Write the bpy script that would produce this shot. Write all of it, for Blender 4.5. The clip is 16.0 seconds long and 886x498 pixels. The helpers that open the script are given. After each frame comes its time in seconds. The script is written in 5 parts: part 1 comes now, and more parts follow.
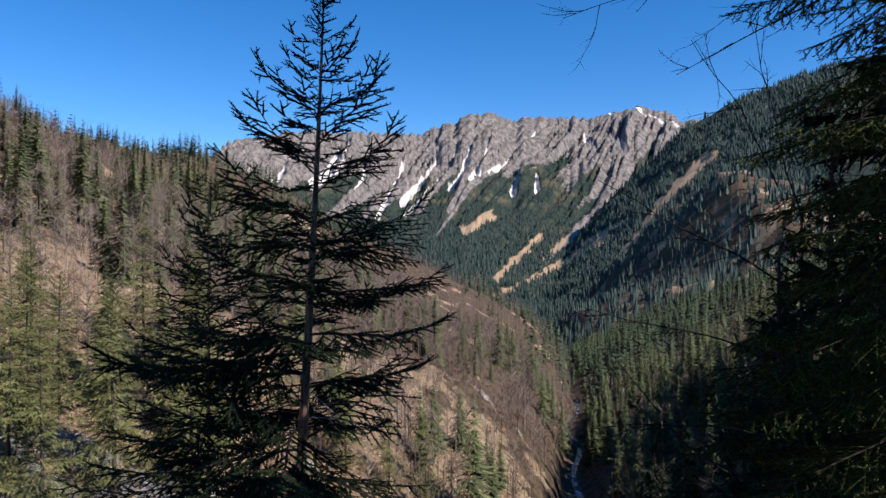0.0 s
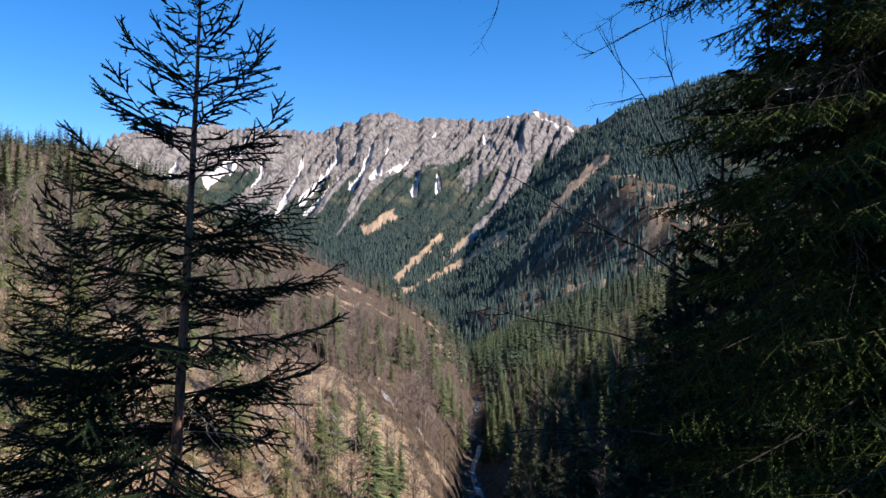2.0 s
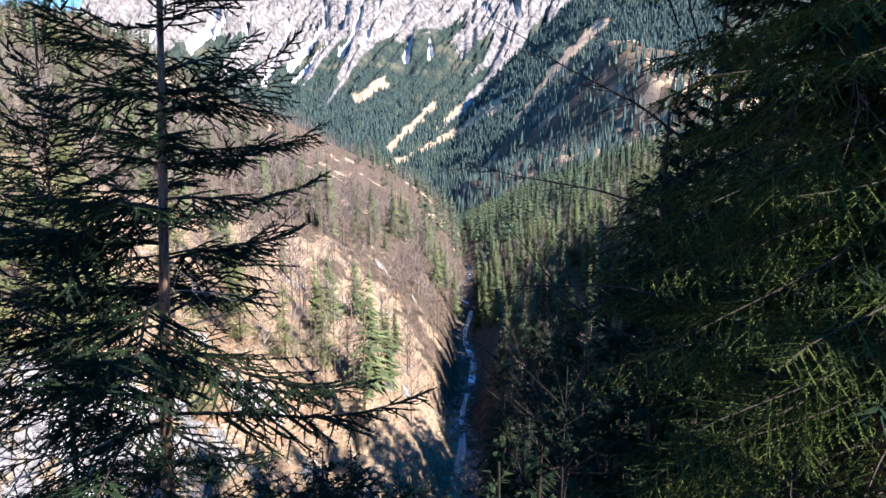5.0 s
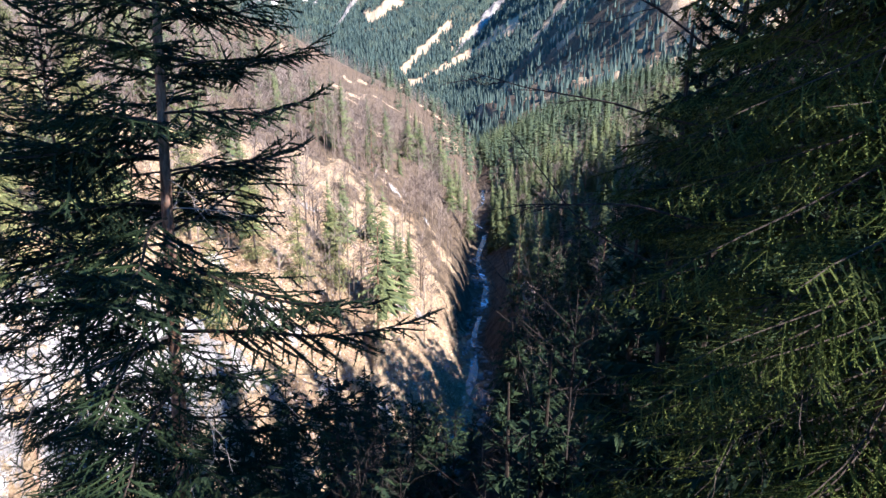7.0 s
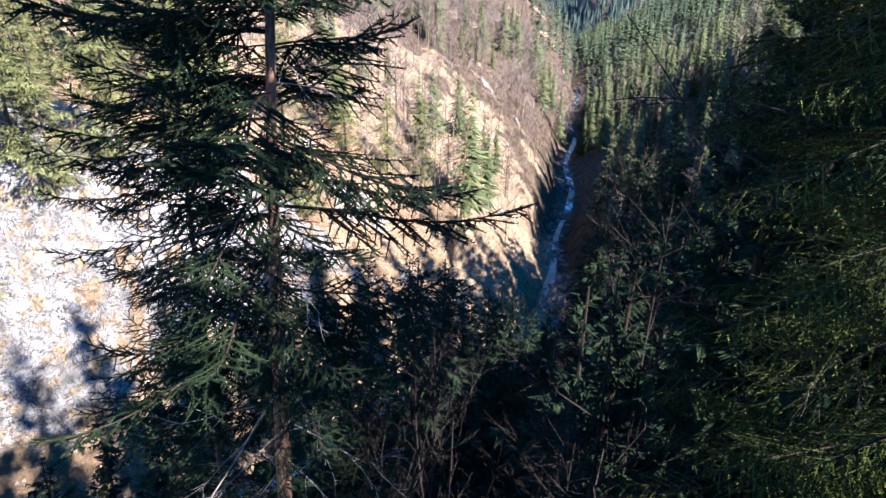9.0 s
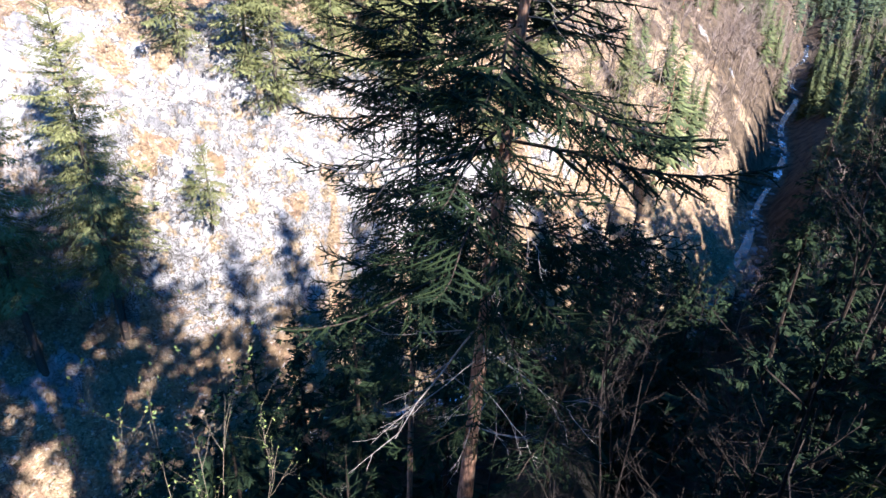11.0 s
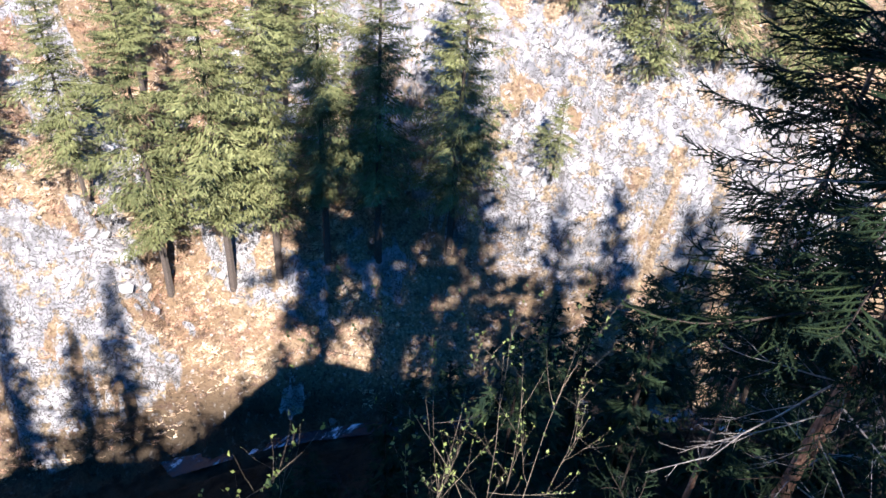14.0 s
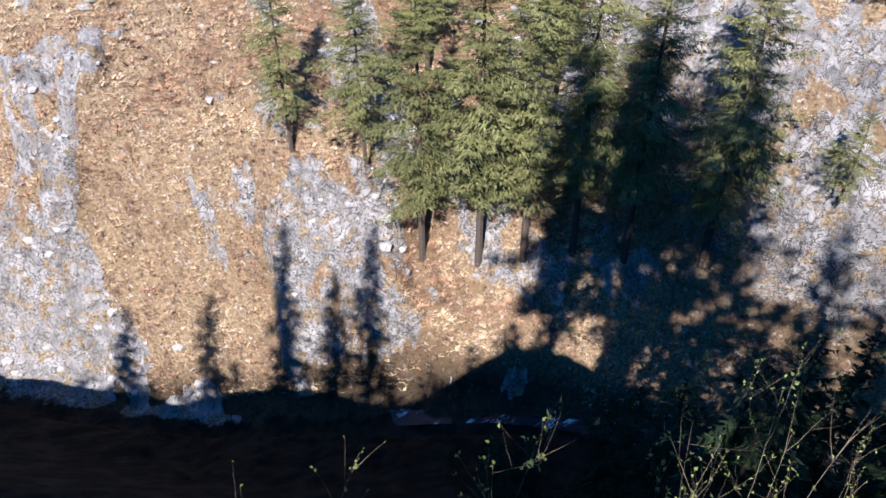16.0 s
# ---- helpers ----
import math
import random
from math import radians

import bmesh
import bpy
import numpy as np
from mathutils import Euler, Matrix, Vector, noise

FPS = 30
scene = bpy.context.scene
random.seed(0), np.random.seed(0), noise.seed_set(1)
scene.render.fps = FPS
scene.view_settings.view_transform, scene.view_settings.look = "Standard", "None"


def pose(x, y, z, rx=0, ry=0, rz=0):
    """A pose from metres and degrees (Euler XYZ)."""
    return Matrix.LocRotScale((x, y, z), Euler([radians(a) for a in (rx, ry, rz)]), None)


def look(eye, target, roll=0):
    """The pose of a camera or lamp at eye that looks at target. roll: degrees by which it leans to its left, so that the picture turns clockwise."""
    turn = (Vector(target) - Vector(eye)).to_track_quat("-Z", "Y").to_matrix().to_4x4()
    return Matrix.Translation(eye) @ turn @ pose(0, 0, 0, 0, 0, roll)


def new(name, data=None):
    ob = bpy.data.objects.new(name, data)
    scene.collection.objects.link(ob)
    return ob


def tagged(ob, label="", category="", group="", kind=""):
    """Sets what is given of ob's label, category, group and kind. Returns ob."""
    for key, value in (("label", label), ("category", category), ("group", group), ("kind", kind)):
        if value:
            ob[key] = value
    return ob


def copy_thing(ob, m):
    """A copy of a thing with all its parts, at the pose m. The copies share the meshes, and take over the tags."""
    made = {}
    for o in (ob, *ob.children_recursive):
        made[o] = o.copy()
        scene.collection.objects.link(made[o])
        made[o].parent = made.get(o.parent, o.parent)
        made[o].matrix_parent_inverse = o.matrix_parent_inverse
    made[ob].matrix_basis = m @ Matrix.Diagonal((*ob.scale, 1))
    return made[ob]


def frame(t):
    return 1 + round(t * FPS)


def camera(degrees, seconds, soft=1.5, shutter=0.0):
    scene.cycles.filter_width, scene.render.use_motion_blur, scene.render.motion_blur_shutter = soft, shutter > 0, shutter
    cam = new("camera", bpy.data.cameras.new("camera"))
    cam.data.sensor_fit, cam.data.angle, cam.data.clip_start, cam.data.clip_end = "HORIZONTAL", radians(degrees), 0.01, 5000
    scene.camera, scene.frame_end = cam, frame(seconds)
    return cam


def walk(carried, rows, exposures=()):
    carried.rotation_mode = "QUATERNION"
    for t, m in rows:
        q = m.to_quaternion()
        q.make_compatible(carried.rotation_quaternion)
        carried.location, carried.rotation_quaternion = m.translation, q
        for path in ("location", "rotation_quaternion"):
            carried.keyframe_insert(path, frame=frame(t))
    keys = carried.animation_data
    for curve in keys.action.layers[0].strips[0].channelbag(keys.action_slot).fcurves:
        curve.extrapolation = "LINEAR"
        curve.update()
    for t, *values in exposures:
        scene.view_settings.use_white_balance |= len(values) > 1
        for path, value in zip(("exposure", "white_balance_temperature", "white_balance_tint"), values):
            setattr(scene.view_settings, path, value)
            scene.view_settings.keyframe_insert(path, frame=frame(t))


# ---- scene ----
cam = camera(65.05, 16.0)
# seconds, eye (metres), yaw, pitch, roll (degrees); the eye of the first row is the origin
ROWS = [
    (0.0, -0.000, 0.000, 0.000, 0.00, 0.00, 0.00),
    (0.5, 0.007, 0.166, 0.005, -4.38, 0.40, -0.87),
    (1.0, 0.003, 0.285, 0.021, -5.29, 3.81, -0.48),
    (1.5, 0.028, 0.350, -0.013, -7.07, 2.54, 0.47),
    (2.0, 0.082, 0.472, -0.042, -8.15, -0.01, -0.09),
    (2.5, 0.130, 0.536, -0.070, -8.60, -2.12, 0.15),
    (3.0, 0.145, 0.548, -0.082, -8.94, -3.84, 0.28),
    (3.5, 0.135, 0.566, -0.101, -8.86, -6.14, 0.30),
    (4.0, 0.142, 0.576, -0.120, -8.80, -7.89, 0.09),
    (6.5, 0.231, 0.688, -0.215, -8.47, -15.04, -0.42),
    (7.0, 0.251, 0.741, -0.242, -7.50, -16.90, -0.32),
    (7.5, 0.262, 0.756, -0.269, -6.87, -19.15, -0.07),
    (8.0, 0.246, 0.773, -0.301, -5.51, -21.77, -0.32),
    (8.2, 0.245, 0.777, -0.308, -4.71, -22.85, -0.64),
    (10.3, -0.152, 0.739, -0.347, 11.18, -27.86, -1.53),
    (10.5, -0.193, 0.728, -0.346, 12.64, -28.50, -1.17),
    (11.0, -0.288, 0.684, -0.360, 16.82, -30.64, -1.59),
    (11.5, -0.402, 0.663, -0.373, 23.04, -33.15, -1.10),
    (12.0, -0.498, 0.622, -0.391, 28.90, -34.90, -1.69),
    (12.5, -0.581, 0.588, -0.400, 32.76, -35.55, -1.61),
    (13.0, -0.674, 0.585, -0.410, 37.36, -34.95, -0.91),
    (13.5, -0.765, 0.572, -0.423, 42.79, -34.03, -2.75),
    (14.0, -0.858, 0.550, -0.464, 47.88, -34.64, -3.30),
    (14.5, -0.890, 0.485, -0.459, 52.25, -34.63, -3.85),
    (15.0, -0.930, 0.484, -0.457, 56.88, -35.22, -2.34),
    (15.5, -1.021, 0.466, -0.512, 65.77, -35.88, -1.24),
    (16.0, -1.032, 0.380, -0.532, 69.45, -35.96, 0.44),
]
EXPOSURES = [(t, stops, 6150 if t < 4 else 5850, 18) for t, stops in ((0.0, 0.75), (1.2, 1.0), (2.0, 1.05), (3.0, 1.38), (4.2, 1.95), (6.3, 2.3), (8.2, 2.4), (10.3, 2.45), (12.0, 2.4), (14.0, 2.15), (16.0, 1.45))]
walk(cam, [(t, pose(x, y, z, 90 + pitch, roll, yaw)) for t, x, y, z, yaw, pitch, roll in ROWS], EXPOSURES)

# ---- daylight ----
SUN_HEIGHT, SUN_AZIMUTH = 42.5, 121.5  # degrees; azimuth clockwise from straight ahead
world = bpy.data.worlds.new("sky")
scene.world = world
world.use_nodes = True
_wn = world.node_tree.nodes
_sky = _wn.new("ShaderNodeTexSky")
_sky.sky_type = "NISHITA"
_sky.sun_disc = False
_sky.sun_elevation, _sky.sun_rotation = radians(SUN_HEIGHT), radians(SUN_AZIMUTH)
_sky.altitude, _sky.air_density, _sky.dust_density, _sky.ozone_density = 2000, 1.0, 0.0, 3.0
_wn["Background"].inputs["Strength"].default_value = 0.097
_rich = _wn.new("ShaderNodeHueSaturation")
_rich.inputs["Saturation"].default_value = 1.34
world.node_tree.links.new(_sky.outputs["Color"], _rich.inputs["Color"])
world.node_tree.links.new(_rich.outputs["Color"], _wn["Background"].inputs["Color"])
_sun = bpy.data.lights.new("sun", "SUN")
_sun.energy, _sun.angle, _sun.color = 5.0, radians(0.53), (1.0, 0.94, 0.84)
_a, _e = radians(SUN_AZIMUTH), radians(SUN_HEIGHT)
TO_SUN = Vector((math.sin(_a) * math.cos(_e), math.cos(_a) * math.cos(_e), math.sin(_e)))
new("sun", _sun).matrix_world = look(TO_SUN * 300, (0, 0, 0))


# ---- materials ----
class Nodes:
    """A small writer of node trees."""

    def __init__(self, name):
        self.mat = bpy.data.materials.new(name)
        self.mat.use_nodes = True
        self.tree = self.mat.node_tree
        self.out = self.tree.nodes["Principled BSDF"]

    def put(self, kind, **values):
        node = self.tree.nodes.new("ShaderNode" + kind)
        for key, value in values.items():
            self.join(value, node.inputs[key.replace("_", " ")])
        return node

    def join(self, value, socket):
        if isinstance(value, bpy.types.NodeSocket):
            self.tree.links.new(value, socket)
        else:
            socket.default_value = (*value, 1) if isinstance(value, tuple) and len(value) == 3 and socket.type == "RGBA" else value

    def place(self):
        return self.tree.nodes.new("ShaderNodeTexCoord").outputs["Object"]

    def noise(self, scale, detail=4.0, rough=0.55, at=None, distort=0.0):
        return self.put("TexNoise", Vector=at or self.place(), Scale=scale, Detail=detail, Roughness=rough, Distortion=distort).outputs["Fac"]

    def attribute(self, name):
        node = self.tree.nodes.new("ShaderNodeAttribute")
        node.attribute_name = name
        return node.outputs["Fac"]

    def math(self, how, a, b=0.0):
        node = self.tree.nodes.new("ShaderNodeMath")
        node.operation = how
        self.join(a, node.inputs[0])
        self.join(b, node.inputs[1])
        return node.outputs[0]

    def step(self, value, a, b):
        node = self.tree.nodes.new("ShaderNodeMapRange")
        node.interpolation_type = "SMOOTHSTEP"
        self.join(value, node.inputs["Value"])
        node.inputs["From Min"].default_value, node.inputs["From Max"].default_value = a, b
        return node.outputs["Result"]

    def mix(self, fac, a, b, how="MIX"):
        node = self.tree.nodes.new("ShaderNodeMix")
        node.data_type, node.blend_type = "RGBA", how
        self.join(fac, node.inputs[0])
        self.join(a, node.inputs[6])
        self.join(b, node.inputs[7])
        return node.outputs[2]

    def random(self):
        return self.tree.nodes.new("ShaderNodeObjectInfo").outputs["Random"]

    def island(self):
        return self.tree.nodes.new("ShaderNodeNewGeometry").outputs["Random Per Island"]

    def finish(self, colour, rough=0.8, bump=None, strength=0.5, distance=0.1, **more):
        self.join(colour, self.out.inputs["Base Color"])
        self.join(rough, self.out.inputs["Roughness"])
        for key, value in more.items():
            self.join(value, self.out.inputs[key.replace("_", " ")])
        if bump is not None:
            node = self.put("Bump", Height=bump, Strength=strength, Distance=distance)
            self.tree.links.new(node.outputs[0], self.out.inputs["Normal"])
        return self.mat


def ground_material():
    n = Nodes("hillside")
    at = n.place()
    coarse, mid, fine = n.noise(0.04, 5, 0.6, at), n.noise(0.5, 6, 0.65, at), n.noise(4.0, 5, 0.7, at)
    huge = n.noise(0.006, 6, 0.65, at)
    litter = n.mix(n.step(mid, 0.35, 0.65), (0.045, 0.033, 0.022), (0.12, 0.085, 0.055))
    straw = n.mix(n.step(fine, 0.35, 0.7), (0.19, 0.128, 0.072), (0.38, 0.285, 0.175))
    straw = n.mix(n.step(coarse, 0.5, 0.7), straw, (0.19, 0.125, 0.07))
    straw = n.mix(n.math("MULTIPLY", n.step(n.noise(0.95, 6, 0.7, at, 0.5), 0.52, 0.60), 0.8), straw, (0.155, 0.095, 0.065))
    # dark gaps between tussocks, their shadow put into the straw colour
    straw = n.mix(n.math("MULTIPLY", n.step(n.noise(2.7, 5, 0.75, at, 0.4), 0.55, 0.62), 0.85), straw, (0.065, 0.044, 0.030))
    straw = n.mix(n.math("MULTIPLY", n.step(n.noise(1.9, 6, 0.7, at, 0.3), 0.57, 0.64), 0.7), straw, (0.50, 0.455, 0.40))
    colour = n.mix(n.step(n.math("ADD", n.attribute("grass"), n.math("MULTIPLY", n.math("SUBTRACT", mid, 0.5), 1.2)), 0.35, 0.6), litter, straw)
    bare_soil = n.mix(n.step(fine, 0.35, 0.7), (0.22, 0.145, 0.085), (0.44, 0.32, 0.21))
    colour = n.mix(n.step(n.math("ADD", n.attribute("earth"), n.math("MULTIPLY", n.math("SUBTRACT", mid, 0.5), 0.9)), 0.4, 0.6), colour, bare_soil)
    # near-black tone that puts the gorge's shade into the ground colour
    gorge_shade = n.mix(n.step(mid, 0.4, 0.65), (0.008, 0.007, 0.005), (0.026, 0.021, 0.014))
    colour = n.mix(n.attribute("gorge_shade"), colour, gorge_shade)
    # mountain: dwarf pine and forest floor, then pale limestone
    pine = n.mix(n.step(n.noise(0.05, 6, 0.7, at), 0.4, 0.6), (0.012, 0.022, 0.019), (0.030, 0.040, 0.029))
    pine = n.mix(n.step(huge, 0.5, 0.66), pine, (0.075, 0.07, 0.045))
    mountain = n.attribute("mountain")
    colour = n.mix(mountain, colour, pine)
    stone = n.mix(n.step(mid, 0.3, 0.7), (0.22, 0.21, 0.205), (0.46, 0.44, 0.42))
    stone = n.mix(n.math("MULTIPLY", n.step(n.noise(0.30, 8, 0.72, at, 0.6), 0.50, 0.62), 0.8), stone, (0.15, 0.14, 0.13))
    stone = n.mix(n.math("MULTIPLY", n.step(n.noise(3.2, 6, 0.75, at, 0.6), 0.60, 0.72), 0.6), stone, (0.13, 0.115, 0.10))
    wet = n.put("Mapping", Vector=at, Scale=(1.0, 1.0, 0.16)).outputs[0]
    stone = n.mix(n.math("MULTIPLY", n.step(n.noise(0.9, 5, 0.6, wet), 0.50, 0.66), 0.6), stone, (0.17, 0.165, 0.16))
    crack = n.step(n.math("ABSOLUTE", n.math("SUBTRACT", n.noise(0.45, 7, 0.62, at, 1.2), 0.5)), 0.016, 0.004)
    stone = n.mix(n.math("MULTIPLY", crack, n.step(mid, 0.36, 0.5)), stone, (0.05, 0.043, 0.036))
    chink = n.step(n.math("ABSOLUTE", n.math("SUBTRACT", n.noise(1.3, 8, 0.7, at, 0.8), 0.5)), 0.030, 0.008)
    stone = n.mix(n.math("MULTIPLY", chink, n.step(coarse, 0.44, 0.56)), stone, (0.06, 0.052, 0.043))
    stone = n.mix(n.math("MULTIPLY", n.step(n.noise(0.7, 8, 0.72, at), 0.52, 0.59), 0.9), stone, n.mix(n.step(fine, 0.35, 0.65), (0.09, 0.06, 0.034), (0.38, 0.28, 0.16)))
    high = n.mix(n.step(n.noise(0.035, 8, 0.78, at), 0.36, 0.64), (0.060, 0.055, 0.052), (0.215, 0.19, 0.170))
    stone = n.mix(mountain, stone, high)
    edge = n.math("MULTIPLY", n.math("SUBTRACT", n.mix(mountain, n.noise(0.35, 9, 0.68, at), n.noise(0.03, 6, 0.7, at)), 0.5), 1.5)
    colour = n.mix(n.step(n.math("ADD", n.attribute("rock"), edge), 0.38, 0.58), colour, stone)
    colour = n.mix(n.step(n.math("ADD", n.attribute("scree"), n.math("MULTIPLY", n.math("SUBTRACT", n.noise(0.03, 5, 0.7, at), 0.5), 0.9)), 0.40, 0.62), colour, (0.52, 0.475, 0.44))
    colour = n.mix(n.step(n.attribute("snow"), 0.4, 0.6), colour, (0.85, 0.87, 0.9))
    colour = n.mix(n.step(n.attribute("meadow"), 0.4, 0.6), colour, (0.14, 0.19, 0.035))
    bump = n.math("ADD", n.math("MULTIPLY", n.noise(0.8, 9, 0.72, at, 0.5), 0.75), n.math("MULTIPLY", fine, 0.25))
    return n.finish(colour, 0.95, bump, 1.0, 0.9, Specular_IOR_Level=0.1)


def bark_material(name, dark, light, scale=1.0, lichen=None):
    n = Nodes(name)
    at = n.place()
    flat = n.put("Mapping", Vector=at, Scale=(1.0, 1.0, 0.25)).outputs[0]
    plates = n.noise(28 * scale, 5, 0.7, flat)
    colour = n.mix(n.step(plates, 0.35, 0.68), dark, light)
    if lichen:
        colour = n.mix(n.step(n.noise(7 * scale, 4, 0.6, at), 0.60, 0.74), colour, lichen)
    return n.finish(colour, 0.9, plates, 0.7, 0.01 / scale, Specular_IOR_Level=0.1)


def needle_material(name, dark, light, tips, seed_scale=1.2):
    n = Nodes(name)
    at = n.place()
    colour = n.mix(n.step(n.noise(seed_scale, 3, 0.5, at), 0.35, 0.68), dark, light)
    colour = n.mix(n.math("MULTIPLY", n.math("POWER", n.island(), 2.5), 0.6), colour, tips)
    colour = n.mix(n.math("MULTIPLY", n.random(), 0.35), colour, dark)
    return n.finish(colour, 0.7, Specular_IOR_Level=0.02)


def wood_far_material(name, dark, light, other):
    n = Nodes(name)
    at = n.place()
    colour = n.mix(n.island(), dark, light)
    colour = n.mix(n.step(n.noise(0.012, 4, 0.6, at), 0.52, 0.68), colour, other)
    colour = n.mix(n.math("MULTIPLY", n.random(), 0.3), colour, dark)
    return n.finish(colour, 0.75, Specular_IOR_Level=0.2)


def leaf_material():
    n = Nodes("young_leaf")
    colour = n.mix(n.island(), (0.08, 0.11, 0.03), (0.26, 0.30, 0.085))
    mat = n.finish(colour, 0.5)
    n.out.inputs["Subsurface Weight"].default_value = 0.0
    glow = n.put("BsdfTranslucent", Color=(0.24, 0.31, 0.06))
    both = n.put("MixShader", Fac=0.35)
    n.tree.links.new(n.out.outputs[0], both.inputs[1])
    n.tree.links.new(glow.outputs[0], both.inputs[2])
    n.tree.links.new(both.outputs[0], n.tree.nodes["Material Output"].inputs["Surface"])
    return mat


def water_material():
    n = Nodes("beck_water")
    at = n.place()
    stretched = n.put("Mapping", Vector=at, Scale=(1.0, 0.45, 1.0)).outputs[0]
    foam = n.step(n.noise(0.42, 7, 0.72, stretched, 0.8), 0.53, 0.66)
    colour = n.mix(foam, (0.008, 0.016, 0.024), (0.75, 0.80, 0.84))
    rough = n.mix(foam, (0.12, 0.12, 0.12), (0.7, 0.7, 0.7))
    return n.finish(colour, rough, n.noise(1.4, 5, 0.7, at), 0.6, 0.25)


M_GROUND = ground_material()
M_BARK = bark_material("spruce_bark", (0.095, 0.054, 0.038), (0.33, 0.185, 0.12), 1.0, (0.28, 0.22, 0.17))
M_TWIG = bark_material("twig_bark", (0.018, 0.014, 0.011), (0.058, 0.043, 0.033), 2.0)
M_DEAD = bark_material("dead_twig", (0.13, 0.11, 0.095), (0.32, 0.285, 0.25), 2.0)
M_BEECH = bark_material("grey_bark", (0.15, 0.115, 0.09), (0.36, 0.30, 0.25), 0.5)
M_BUD = bark_material("bud_bark", (0.07, 0.055, 0.038), (0.20, 0.165, 0.12), 2.0)
M_HANG = bark_material("hanging_dead_twig", (0.035, 0.027, 0.021), (0.115, 0.092, 0.074), 2.0)
# bark darkened for the shaded bank, the shade put into its colour
M_SHRUB_SHADE = bark_material("shaded_shrub_bark", (0.012, 0.010, 0.009), (0.046, 0.036, 0.031), 2.0)
# spruce needles darkened past their own tone: shade is put into the colour
M_NEEDLE_SHADE = needle_material("shaded_spruce_needles", (0.007, 0.013, 0.009), (0.018, 0.030, 0.015), (0.042, 0.058, 0.022))
# bright copy of the same needles, sunlight on tips put into the colour
M_NEEDLE_SUN = needle_material("sunlit_spruce_needles", (0.006, 0.011, 0.005), (0.062, 0.084, 0.020), (0.21, 0.235, 0.060))
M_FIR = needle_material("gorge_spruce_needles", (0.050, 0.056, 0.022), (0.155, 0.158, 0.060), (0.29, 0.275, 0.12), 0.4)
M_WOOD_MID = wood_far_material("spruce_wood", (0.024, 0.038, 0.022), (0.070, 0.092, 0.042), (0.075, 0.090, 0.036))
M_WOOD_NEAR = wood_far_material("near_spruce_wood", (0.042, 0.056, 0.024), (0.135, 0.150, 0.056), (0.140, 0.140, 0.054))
# bluer than the nearer woods: distance haze put into the colour
M_WOOD_FAR = wood_far_material("hazy_spruce_wood", (0.027, 0.050, 0.044), (0.056, 0.080, 0.064), (0.062, 0.082, 0.056))
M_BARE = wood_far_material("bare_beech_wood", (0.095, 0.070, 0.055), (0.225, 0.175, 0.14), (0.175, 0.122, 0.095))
M_RUSSET = wood_far_material("russet_bush", (0.11, 0.05, 0.032), (0.33, 0.17, 0.105), (0.24, 0.12, 0.08))
M_LEAF = leaf_material()
M_WATER = water_material()


def stone_material(name, dark, light):
    n = Nodes(name)
    at = n.place()
    colour = n.mix(n.island(), dark, light)
    grain = n.noise(2.5, 6, 0.7, at)
    return n.finish(n.mix(n.step(grain, 0.5, 0.7), colour, (0.13, 0.12, 0.10)), 0.9, grain, 0.8, 0.1)


M_STONE = stone_material("loose_limestone", (0.20, 0.19, 0.18), (0.42, 0.40, 0.37))
M_WET_STONE = stone_material("wet_stone", (0.035, 0.036, 0.036), (0.16, 0.155, 0.145))
# ---- lie of the land ----
def lattice(ix, iy, seed):
    h = (ix.astype(np.int64) * 374761393 + iy.astype(np.int64) * 668265263 + seed * 974634777) & 0xFFFFFFFF
    h = ((h ^ (h >> 13)) * 1274126177) & 0xFFFFFFFF
    return ((h ^ (h >> 16)) & 0xFFFF) / 65535.0


def value_noise(x, y, seed=0):
    """Smooth noise from -1 to 1, for arrays."""
    ix, iy = np.floor(x), np.floor(y)
    fx, fy = x - ix, y - iy
    fx, fy = fx * fx * fx * (fx * (fx * 6 - 15) + 10), fy * fy * fy * (fy * (fy * 6 - 15) + 10)
    a, b = lattice(ix, iy, seed), lattice(ix + 1, iy, seed)
    c, d = lattice(ix, iy + 1, seed), lattice(ix + 1, iy + 1, seed)
    return 2 * ((a + (b - a) * fx) * (1 - fy) + (c + (d - c) * fx) * fy) - 1


def fbm(x, y, octaves=4, seed=0, ridged=False):
    total, size, norm = 0.0, 1.0, 0.0
    for k in range(octaves):
        n = value_noise(x * 2 ** k + 17.3 * k, y * 2 ** k - 9.1 * k, seed + k)
        total = total + size * ((1 - 2 * np.abs(n)) if ridged else n)
        norm += size
        size *= 0.5
    return total / norm


def ramp(v, a, b):
    s = np.clip((v - a) / (b - a), 0, 1)
    return s * s * (3 - 2 * s)


RIVER_Y = (-400, -60, 0, 36, 68, 94, 139, 269, 580, 1085, 1700, 5000)
RIVER_X = (-260, -80, -46, -25.5, 1, 18.5, 27, 51, 105, 123, 170, 400)
_ys = np.arange(-500, 5200, 4.0)
_k = np.exp(-0.5 * (np.arange(-8, 9) * 4 / 11.0) ** 2)
_xs = np.convolve(np.pad(np.interp(_ys, RIVER_Y, RIVER_X), 8, "edge"), _k / _k.sum(), "valid")
_bend = np.clip((_ys - 84) / 30, 0, 1) * np.clip((700 - _ys) / 300, 0, 1)
_xs = _xs + _bend * (1.3 * np.sin(_ys / 11.0 + 0.6) + 0.018 * np.clip(_ys - 150, 0, 250) * np.sin(_ys / 23.0))
_slope = np.gradient(_xs, _ys)


def river_x(y):
    return np.interp(y, _ys, _xs)


def pit(y):
    """The gorge is cut deeper where it runs behind the path."""
    return 9.0 * (1 - ramp(y, -14, 26))


def river_z(y):
    return -44.0 - 0.085 * np.clip(y, -200, 1200) - pit(y)


